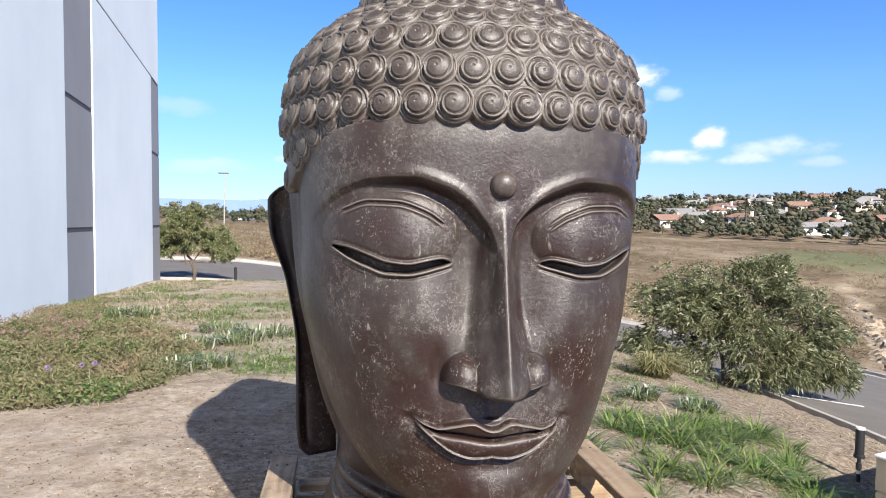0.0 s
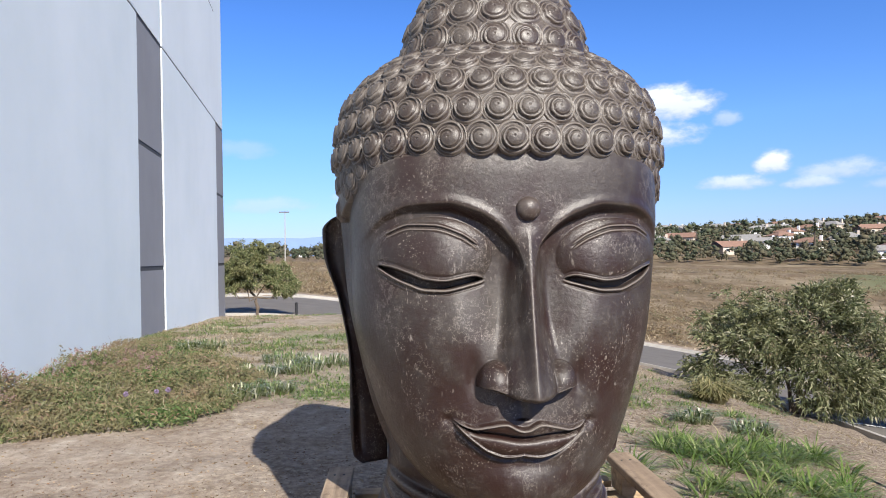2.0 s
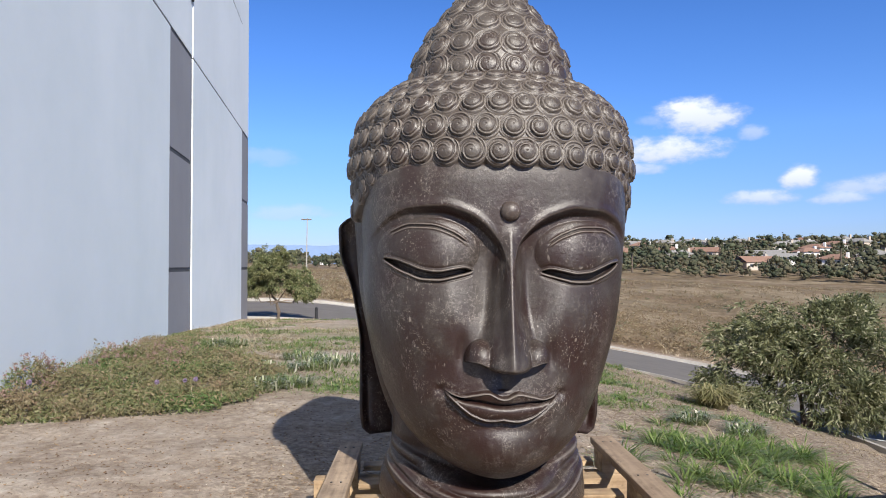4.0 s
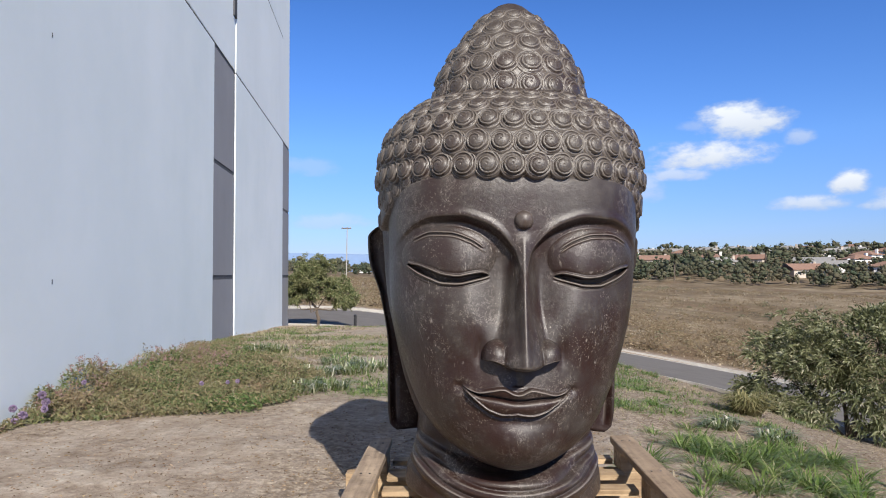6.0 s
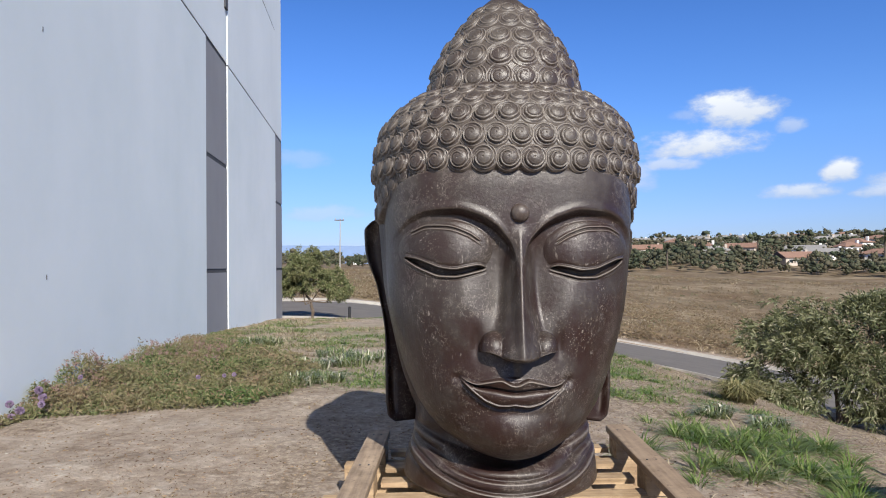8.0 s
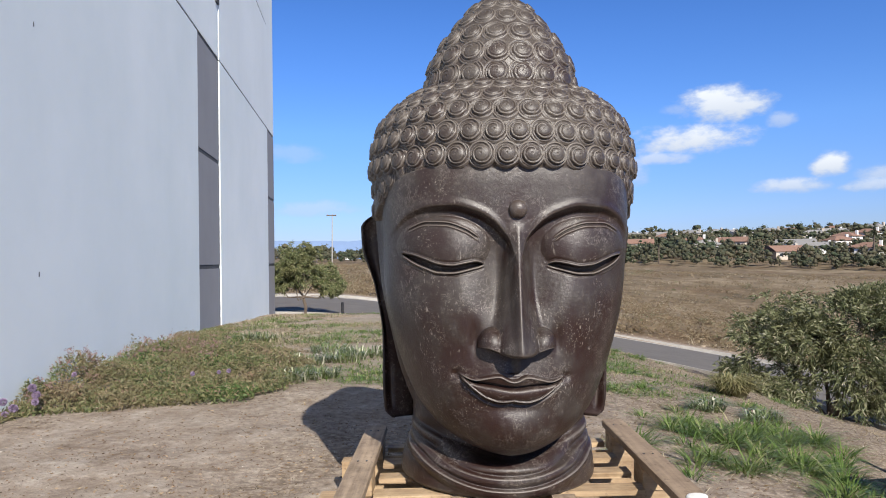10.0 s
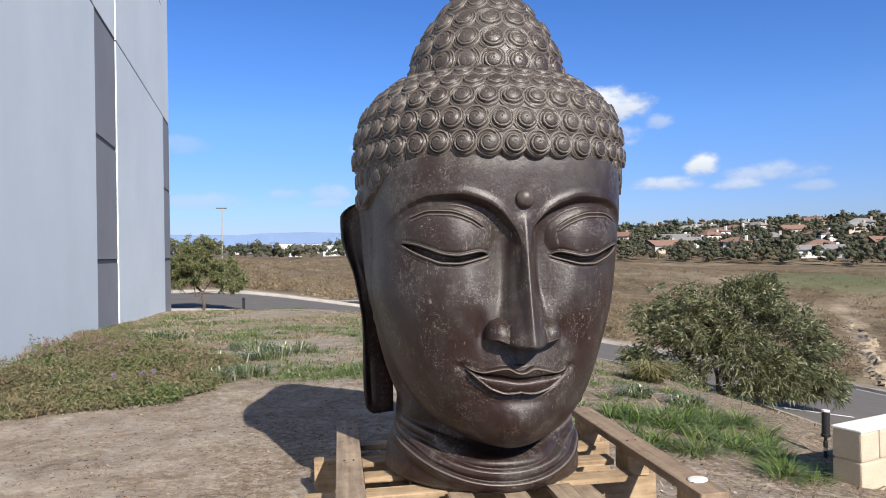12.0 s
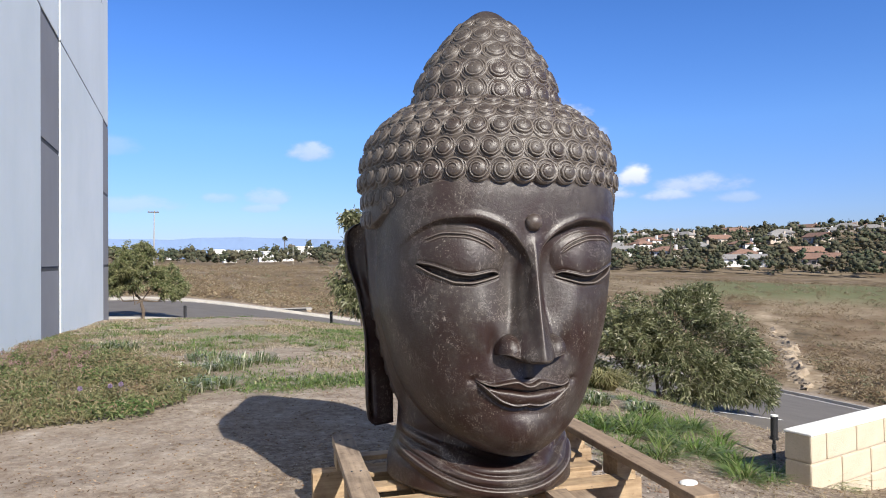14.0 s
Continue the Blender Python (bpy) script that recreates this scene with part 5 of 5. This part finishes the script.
# ---- litter, short grass, dry field ----
def build_litter():
    global RNG
    RNG = np.random.RandomState(13)
    n = 120000
    r, a = 0.02 + 13 * RNG.uniform(0, 1, n)**1.4, RNG.uniform(-1.9, 1.9, n)
    x, y = 0.4 + r * np.sin(a), 0.3 + r * np.cos(a)
    keep = (x > -2.8) & (x < 6.0)
    x, y = x[keep], y[keep]
    base = np.stack([x, y, ground_z(x, y) + 0.004], 1)
    way = RNG.normal(size=base.shape) * np.array([1, 1, 0.12])
    stuff("litter", leaf_mesh("litter", base, way, RNG.uniform(0.006, 0.030, len(x)), RNG.uniform(0.0012, 0.0048, len(x)), CHIP, 0.02), "bark chips, dry leaves and small pale stones on the earth", "litter")
    n = 54000
    x, y = 1.4 + 5.0 * RNG.uniform(0, 1, n)**0.8, 1.0 + 13 * RNG.uniform(0, 1, n)**1.2
    base = np.stack([x, y, ground_z(x, y) - 0.004], 1)
    way = RNG.normal(size=base.shape) * np.array([1, 1, 0.14]) + np.array([0, 0, 0.10])
    stuff("straw", blade_mesh("straw", base, way + np.array([0, 0, 0.5]) * (RNG.uniform(0, 1, (n, 1)) < 0.06), RNG.uniform(0.03, 0.11, n), RNG.uniform(0.0014, 0.0042, n), STRAW, 0.6), "matted dry straw over the slope", "straw")
    # weeds and short grass in loose clumps
    for name, mat, n, tall, wide, label in [("short_grass", GRASS, 1500, 0.10, 0.005, "loose clumps of short green grass"), ("dry_grass", STRAW, 1500, 0.09, 0.004, "loose clumps of dry grass")]:
        x, y = RNG.uniform(-2.6, 4.6, n), 6.2 + 15 * RNG.uniform(0, 1, n)**1.35
        keep = wobble(x, y, 1.6, 41 if mat is GRASS else 45) > RNG.uniform(-0.12, 0.75, n)
        x, y = x[keep], y[keep]
        per = 95
        bx, by = np.repeat(x, per), np.repeat(y, per)
        spread = np.repeat(RNG.uniform(0.04, 0.22, len(x)), per)
        bx, by = bx + RNG.normal(size=len(bx)) * spread, by + RNG.normal(size=len(bx)) * spread
        base = np.stack([bx, by, ground_z(bx, by) - 0.008], 1)
        way = RNG.normal(size=base.shape) * np.array([1.5, 1.5, 0.1]) + np.array([0, 0, 0.8])
        size = tall * np.repeat(RNG.uniform(0.5, 1.6, len(x)), per) * RNG.uniform(0.5, 1.2, len(bx))
        stuff(name, blade_mesh(name, base, way, size, wide * RNG.uniform(0.6, 1.3, len(bx)), mat, 1.4), label, "grass")
    # taller dry weeds by the end of the building
    n = 52
    x, y = -2.7 + 2.2 * RNG.uniform(0, 1, n)**1.6, RNG.uniform(10, 20, n)
    per = 150
    bx, by = np.repeat(x, per), np.repeat(y, per)
    spread = np.repeat(RNG.uniform(0.1, 0.28, n), per)
    bx, by = bx + RNG.normal(size=len(bx)) * spread, by + RNG.normal(size=len(bx)) * spread
    base = np.stack([bx, by, ground_z(bx, by) - 0.01], 1)
    way = RNG.normal(size=base.shape) * np.array([1.6, 1.6, 0.1]) + np.array([0, 0, 0.8])
    stuff("dry_weeds", blade_mesh("dry_weeds", base, way, np.repeat(RNG.uniform(0.08, 0.2, n), per) * RNG.uniform(0.5, 1.2, len(bx)), 0.005, STRAW, 1.3), "taller straw-coloured weeds near the end of the building", "weeds")


build_litter()


def build_field():
    global RNG
    RNG = np.random.RandomState(17)
    n = 175000
    r, a = 28 + 150 * RNG.uniform(0, 1, n)**1.7, np.radians(RNG.uniform(-14, 66, n))
    x, y = r * np.sin(a), r * np.cos(a)
    d = road_dist(x, y)
    clump = wobble(x, y, 3.0, 51) + 0.6 * wobble(x, y, 9.0, 53) + 0.5 * wobble(x, y, 1.1, 55)
    keep = (d > HALF + 1.1) & (clump > RNG.uniform(-1.8, 0.6, n)) & (gully_dist(x, y) > 0.7)
    x, y, r, clump = x[keep], y[keep], r[keep], clump[keep]
    base = np.stack([x, y, ground_z(x, y) - 0.03], 1)
    way = RNG.normal(size=base.shape) * np.array([0.8, 0.8, 0.1]) + np.array([0, 0, 0.7])
    size = (0.12 + 0.0026 * r) * (0.7 + 0.9 * clump.clip(0, 1)) * RNG.uniform(0.5, 1.4, len(x))
    kind = wobble(x, y, 7.0, 57) + RNG.normal(size=len(x)) * 0.35
    for name, sel, mat, label in [("dry_brush", kind < 0.42, BRUSH, "dry brown brush over the field"), ("pale_dry_grass", (kind >= 0.42), STRAW, "pale dry grass over the field")]:
        stuff(name, blade_mesh(name, base[sel], way[sel], size[sel], size[sel] * 0.05, mat, 1.3), label, "dry grass")
    # rounded clumps of brush
    for name, mat, n, lo, hi, label in [("brush_clumps", BRUSH, 2300, 0.2, 1.05, "rounded clumps of dry brown brush"), ("straw_clumps", STRAW, 800, 0.15, 0.55, "pale tufts of dry grass dotted over the field"), ("green_clumps", LEAF_BUSH, 190, 0.2, 0.8, "low grey-green bushes dotted over the field")]:
        r, a = 31 + 150 * RNG.uniform(0, 1, n)**1.9, np.radians(RNG.uniform(-14, 64, n))
        x, y = r * np.sin(a), r * np.cos(a)
        keep = (road_dist(x, y) > HALF + 2.0) & (gully_dist(x, y) > 1)
        x, y = x[keep], y[keep]
        per = 72
        c = np.repeat(np.stack([x, y, ground_z(x, y)], 1), per, 0)
        s = np.repeat(RNG.uniform(lo, hi, len(x)), per)
        dd = unit(RNG.normal(size=c.shape))
        dd[:, 2] = np.abs(dd[:, 2])
        base = c + dd * (s * RNG.uniform(0.3, 1, len(s)))[:, None] * np.array([1.25, 1.25, 0.85])
        stuff(name, leaf_mesh(name, base, dd + RNG.normal(size=dd.shape) * 0.5, 0.10 + 0.18 * s, 0.022, mat), label, "bushes")


build_field()

# ---- far land: houses, trees, hills ----
def house_parts(name, size, wall_mat, roof_mat, hip, label):
    """A one-storey house with a pitched roof, windows, a door and a chimney."""
    w, d, h, rise = size
    ob = root(name, pose(0, 0, -50), label, "house", "houses on the hillside")
    bm = bmesh.new()
    box(bm, -w / 2, w / 2, -d / 2, d / 2, -1.5, h)
    if not hip:
        for s in (-1, 1):
            v = [bm.verts.new((s * w / 2, -d / 2, h)), bm.verts.new((s * w / 2, d / 2, h)), bm.verts.new((s * w / 2, 0, h + rise - 0.1))]
            bm.faces.new(v)
    part("wall", bm, wall_mat, ob)
    e = 0.6
    ridge = w / 2 + e if not hip else max(0.5, w / 2 - d * 0.45)
    verts = [(-w / 2 - e, -d / 2 - e, h - 0.15), (w / 2 + e, -d / 2 - e, h - 0.15), (w / 2 + e, d / 2 + e, h - 0.15), (-w / 2 - e, d / 2 + e, h - 0.15), (-ridge, 0, h + rise), (ridge, 0, h + rise)]
    verts += [(x, y, z + 0.22) for x, y, z in verts]
    faces = [(6, 7, 11, 10), (8, 9, 10, 11), (7, 8, 11), (9, 6, 10), (4, 5, 1, 0), (5, 4, 3, 2), (5, 2, 1), (4, 0, 3), (0, 1, 7, 6), (1, 2, 8, 7), (2, 3, 9, 8), (3, 0, 6, 9)]
    mesh_part("roof", verts, faces, roof_mat, ob)
    for k, x in enumerate((-0.34, -0.1, 0.3)):
        bm = bmesh.new()
        box(bm, x * w - 0.8, x * w + 0.8, -d / 2 - 0.06, -d / 2 + 0.1, 0.9, 2.2, 0.03)
        win = part("window", bm, STUCCO_W, ob)
        bm = bmesh.new()
        box(bm, x * w - 0.7, x * w + 0.7, -d / 2 - 0.09, -d / 2 - 0.062, 1.0, 2.1)
        part("pane", bm, PANE, win, "dark glass pane")
    bm = bmesh.new()
    box(bm, 0.08 * w, 0.08 * w + 1.1, -d / 2 - 0.06, -d / 2 + 0.1, 0, 2.1, 0.03)
    part("door", bm, BARK, ob)
    bm = bmesh.new()
    box(bm, w * 0.36, w * 0.36 + 1.0, 0.6, 1.6, h, h + rise + 0.9, 0.04)
    part("chimney", bm, wall_mat, ob)
    return ob


def build_houses():
    kinds = [house_parts("house", (13, 8, 2.9, 2.0), STUCCO, TERRACOTTA, False, "cream stucco house with a terracotta gable roof"),
             house_parts("house", (11, 9, 2.9, 1.8), STUCCO_W, TERRACOTTA, True, "white stucco house with a terracotta hip roof"),
             house_parts("house", (15, 8, 2.8, 1.5), STUCCO_W, ROOF_GREY, False, "white house with a low grey roof"),
             house_parts("house", (12, 8, 3.0, 1.9), STUCCO, ROOF_GREY, True, "cream house with a faded tiled roof")]
    rng = random.Random(21)
    spots = [(43.9, 285, 2, 8), (46.6, 296, 0, 20), (49.0, 288, 0, -10), (51.4, 300, 1, 12), (33.0, 296, 0, 35), (34.6, 312, 1, -15), (22.5, 345, 0, 5), (24.2, 330, 1, 30),
             (36.5, 300, 0, 10), (38.2, 318, 1, -20), (40.2, 330, 0, 15), (27.5, 330, 3, 10), (29.4, 350, 0, -15), (54.0, 300, 0, 25), (57.0, 300, 1, 0), (46.5, 420, 3, 10), (49.0, 430, 2, 0), (52.2, 430, 3, -8), (24.0, 440, 2, 5)]
    for _ in range(110):
        spots.append((rng.uniform(19, 64), rng.uniform(290, 500), rng.choice([0, 0, 1, 1, 2, 3]), rng.uniform(-60, 60)))
    used = []
    for az, r, k, turn in spots:
        x, y = r * math.sin(math.radians(az)), r * math.cos(math.radians(az))
        if any(math.hypot(x - a, y - b) < 19 for a, b in used) or (az < 27 and r < 325):
            continue
        used.append((x, y))
        copy_thing(kinds[k], pose(x, y, on_ground(x, y), 0, 0, -az + turn))
    for ob in kinds:
        for q in list(ob.children_recursive) + [ob]:
            bpy.data.objects.remove(q)
    return used


HOUSES = build_houses()


def build_sheds():
    for k, (az, r, w, d, h) in enumerate([(3.3, 290, 5, 4, 1.8), (6.1, 300, 6, 4, 2.0), (7.5, 310, 8, 4, 2.2), (4.6, 402, 24, 12, 4.4), (6.8, 330, 11, 9, 3.6), (8.9, 400, 12, 9, 4.6), (2.4, 400, 8, 7, 4.6), (-1.0, 390, 5, 5, 4.0)]):
        x, y = r * math.sin(math.radians(az)), r * math.cos(math.radians(az))
        HOUSES.append((x, y))
        ob = root("shed", pose(x, y, on_ground(x, y), 0, 0, -az + 8), "long white industrial shed among trees", "shed", "white sheds in the distance")
        bm = bmesh.new()
        box(bm, -w / 2, w / 2, -d / 2, d / 2, -2, h)
        part("wall", bm, STUCCO_W, ob)
        mesh_part("roof", [(-w / 2 - 0.3, -d / 2 - 0.3, h), (w / 2 + 0.3, -d / 2 - 0.3, h), (w / 2 + 0.3, d / 2 + 0.3, h + 0.4), (-w / 2 - 0.3, d / 2 + 0.3, h + 0.4),
                           (-w / 2 - 0.3, -d / 2 - 0.3, h + 0.3), (w / 2 + 0.3, -d / 2 - 0.3, h + 0.3), (w / 2 + 0.3, d / 2 + 0.3, h + 0.7), (-w / 2 - 0.3, d / 2 + 0.3, h + 0.7)],
                  [(0, 3, 2, 1), (4, 5, 6, 7), (0, 1, 5, 4), (1, 2, 6, 5), (2, 3, 7, 6), (3, 0, 4, 7)], STUCCO_W, ob)
        for q in (-0.3, 0.15):
            bm = bmesh.new()
            box(bm, q * w - w * 0.07, q * w + w * 0.07, -d / 2 - 0.05, -d / 2 + 0.1, 0.2, h * 0.6)
            part("door", bm, ROOF_GREY, ob)


build_sheds()


def build_woods():
    """Far trees: lumpy crowns of leaf clumps, with gaps and an uneven skyline."""
    global RNG
    RNG = np.random.RandomState(23)
    az = np.concatenate([RNG.uniform(-16, 16, 460), RNG.uniform(14, 66, 3300), RNG.uniform(14, 66, 420)])
    r = np.concatenate([RNG.uniform(222, 420, 460), 242 + 280 * RNG.uniform(0, 1, 3300)**0.85, RNG.uniform(480, 530, 420)])
    x, y = r * np.sin(np.radians(az)), r * np.cos(np.radians(az))
    H = np.array(HOUSES)
    close = ((x[:, None] - H[None, :, 0])**2 + (y[:, None] - H[None, :, 1])**2)
    front = (np.abs(x[:, None] * H[None, :, 1] - y[:, None] * H[None, :, 0]) / np.hypot(H[:, 0], H[:, 1])[None] < 6) & (r[:, None] < np.hypot(H[:, 0], H[:, 1])[None]) & (close < 32**2)
    keep = (close.min(1) > 8.0**2) & ~(front.any(1) & (RNG.uniform(0, 1, len(x)) < 0.35))
    x, y, r, az = x[keep], y[keep], r[keep], az[keep]
    z = ground_z(x, y)
    n = len(x)
    tall = RNG.uniform(3.2, 7.2, n) * np.where(RNG.uniform(0, 1, n) < 0.08, 1.5, 1)
    wide = tall * RNG.uniform(0.6, 1.25, n)
    per = 60
    c = np.repeat(np.stack([x, y, z], 1), per, 0)
    lump = unit(RNG.normal(size=(n, 5, 3))) * RNG.uniform(0.12, 0.46, (n, 5, 1))
    lump = np.repeat(lump, per // 5, 1).reshape(-1, 3)
    d = unit(RNG.normal(size=c.shape))
    out = d * RNG.uniform(0.12, 0.27, (len(c), 1)) + lump
    t, w = np.repeat(tall, per), np.repeat(wide, per)
    base = c + out * np.stack([w, w, t * 0.72], 1)
    base[:, 2] += t * 0.5
    base[:, 2] = np.maximum(base[:, 2], c[:, 2] + 0.1)
    size = RNG.uniform(0.5, 1.3, len(c)) * (0.22 + 0.058 * t)
    face = d + RNG.normal(size=base.shape) * 0.35
    stuff("far_woods", leaf_mesh("far_woods", base, np.cross(face, RNG.normal(size=base.shape)), size, size * 0.5, LEAF_FAR, 0.05, face), "dark green trees between and behind the houses", "trees")
    # the dense hearts of the crowns
    bm = bmesh.new()
    bmesh.ops.create_icosphere(bm, subdivisions=1, radius=1.0)
    bm.verts.ensure_lookup_table()
    ball = np.array([tuple(q.co) for q in bm.verts])
    tri = np.array([[q.index for q in f.verts] for f in bm.faces])
    bm.free()
    lumps = lump.reshape(n, 5, per // 5, 3)[:, :, 0].reshape(-1, 3)
    at = np.repeat(np.stack([x, y, z + tall * 0.5], 1), 5, 0) + lumps * np.repeat(np.stack([wide, wide, tall * 0.72], 1), 5, 0)
    at[:, 2] = np.maximum(at[:, 2], np.repeat(z, 5) + 0.1)
    size = np.repeat(np.stack([wide, wide, tall * 0.72], 1), 5, 0) * RNG.uniform(0.13, 0.18, (5 * n, 1))
    v = at[:, None] + ball[None] * size[:, None] * RNG.uniform(0.6, 1.3, (5 * n, len(ball), 1))
    f = (tri[None] + (np.arange(5 * n) * len(ball))[:, None, None]).reshape(-1, 3)
    stuff("crown_masses", quick_mesh("crown_masses", v.reshape(-1, 3), f, LEAF_FAR, True), "dense dark green crowns of far trees", "trees")
    # palms
    for k, (a, q, h) in enumerate([(24.0, 262, 8.5), (38.6, 300, 10), (44.6, 360, 11), (50.0, 330, 10), (30.5, 330, 9), (53.5, 340, 10), (7.6, 420, 11)]):
        px, py = q * math.sin(math.radians(a)), q * math.cos(math.radians(a))
        ob = root("palm", pose(px, py, on_ground(px, py)), "tall fan palm with a shaggy crown", "palm", "palms on the hillside")
        bm = bmesh.new()
        limb(bm, [(0, 0, -0.5), (0.1, 0, h * 0.5), (0.15, 0, h)], 0.35, 0.22, 8)
        part("trunk", bm, BARK, ob)
        m = 90
        w2 = unit(RNG.normal(size=(m, 3)) + [0, 0, 0.2])
        me = leaf_mesh("crown", np.tile([[0.15, 0, h]], (m, 1)), w2, RNG.uniform(1.2, 2.2, m), 0.22, LEAF_FAR, 0.5)
        cr = new("crown", me)
        cr.parent = ob


build_woods()


def build_far_hills():
    verts, faces = [], []
    n = 120
    for i in range(n + 1):
        az = math.radians(-40 + 130 * i / n)
        r = 2600
        top = 84 + 12 * noise.noise(Vector((i * 0.11, 2, 0))) + 5 * noise.noise(Vector((i * 0.43, 7, 0)))
        for q, z in ((r, -30), (r, top * 0.97), (r + 300, top)):
            verts.append((q * math.sin(az), q * math.cos(az), z))
    for i in range(n):
        for k in range(2):
            a = 3 * i + k
            faces.append((a, a + 3, a + 4, a + 1))
    # no air haze here: the blue haze is in the material's colour
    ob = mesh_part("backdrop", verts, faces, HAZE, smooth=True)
    tagged(ob, "hills on the horizon, distance haze painted in as blue", "hills", kind="structure")


build_far_hills()


def build_bank():
    """A pale washed-out ledge that runs up the field, broken along its crest."""
    global RNG
    RNG = np.random.RandomState(37)
    pts = np.array(GULLY[:6])
    t = np.linspace(0, len(pts) - 1.001, 190)
    k = t.astype(int)
    line = pts[k] + (pts[k + 1] - pts[k]) * (t - k)[:, None]
    way = unit(np.gradient(line, axis=0))
    out = np.stack([way[:, 1], -way[:, 0]], 1)
    line = line + out * (wobble(line[:, 0], line[:, 1], 4, 71) * 0.9 + wobble(line[:, 0], line[:, 1], 1.1, 72) * 0.3)[:, None]
    taper = np.sin(np.pi * np.linspace(0.04, 0.97, len(t)))**0.5 * (0.75 + 0.5 * wobble(line[:, 0], line[:, 1], 2.2, 73)).clip(0.2, 1.3)
    across, rise = np.array([-1.1, -0.8, -0.5, -0.2, 0.0, 0.12, 0.3, 0.6]), np.array([-0.12, 0.02, 0.14, 0.30, 0.42, 0.12, -0.05, -0.15])
    x = line[:, :1] + out[:, :1] * across * taper[:, None] + RNG.normal(size=(len(t), 8)) * 0.05
    y = line[:, 1:] + out[:, 1:] * across * taper[:, None] + RNG.normal(size=(len(t), 8)) * 0.05
    z = ground_z(x, y) + rise * taper[:, None] + RNG.normal(size=x.shape) * 0.025
    i, j = np.meshgrid(np.arange(len(t) - 1), np.arange(7), indexing="ij")
    a = i * 8 + j
    quads = np.stack([a, a + 1, a + 9, a + 8], -1).reshape(-1, 4)
    me = quick_mesh("eroded_bank", np.stack([x, y, z], -1).reshape(-1, 3), quads, BANK, False)
    tagged(new("eroded_bank", me), "pale washed-out earth ledge running up the dry field", "bank", kind="structure")


build_bank()


def build_clods():
    """Pale broken clods along the washed-out ledge and the far kerb."""
    global RNG
    RNG = np.random.RandomState(31)
    spots = []
    for k in range(16):
        i = RNG.randint(0, 3)
        t = RNG.uniform(0, 1)
        (ax, ay), (bx, by) = GULLY[i], GULLY[i + 1]
        spots.append((ax + t * (bx - ax) + RNG.normal() * 0.7, ay + t * (by - ay) + RNG.normal() * 0.7, RNG.uniform(0.05, 0.15)))
    for k in range(46):
        i = RNG.randint(60, 130)
        p = LINE[i] + OUT[i] * (HALF + 1.0 + abs(RNG.normal()) * 1.6)
        spots.append((p[0], p[1], RNG.uniform(0.05, 0.15)))
    bm = bmesh.new()
    for x, y, r in spots:
        m = Matrix.Translation((x, y, on_ground(x, y) + r * 0.15)) @ Matrix.Rotation(RNG.uniform(0, 6), 4, "Z") @ Matrix.Diagonal((r * RNG.uniform(0.8, 1.6), r, r * RNG.uniform(0.4, 0.8), 1))
        for v in bmesh.ops.create_icosphere(bm, subdivisions=1, radius=1.0, matrix=m)["verts"]:
            v.co += Vector(RNG.normal(size=3) * r * 0.12)
    me = bpy.data.meshes.new("clods")
    bm.to_mesh(me)
    bm.free()
    me.materials.append(BANK)
    stuff("clods", me, "pale broken clods of earth and concrete along the field", "rubble")


build_clods()
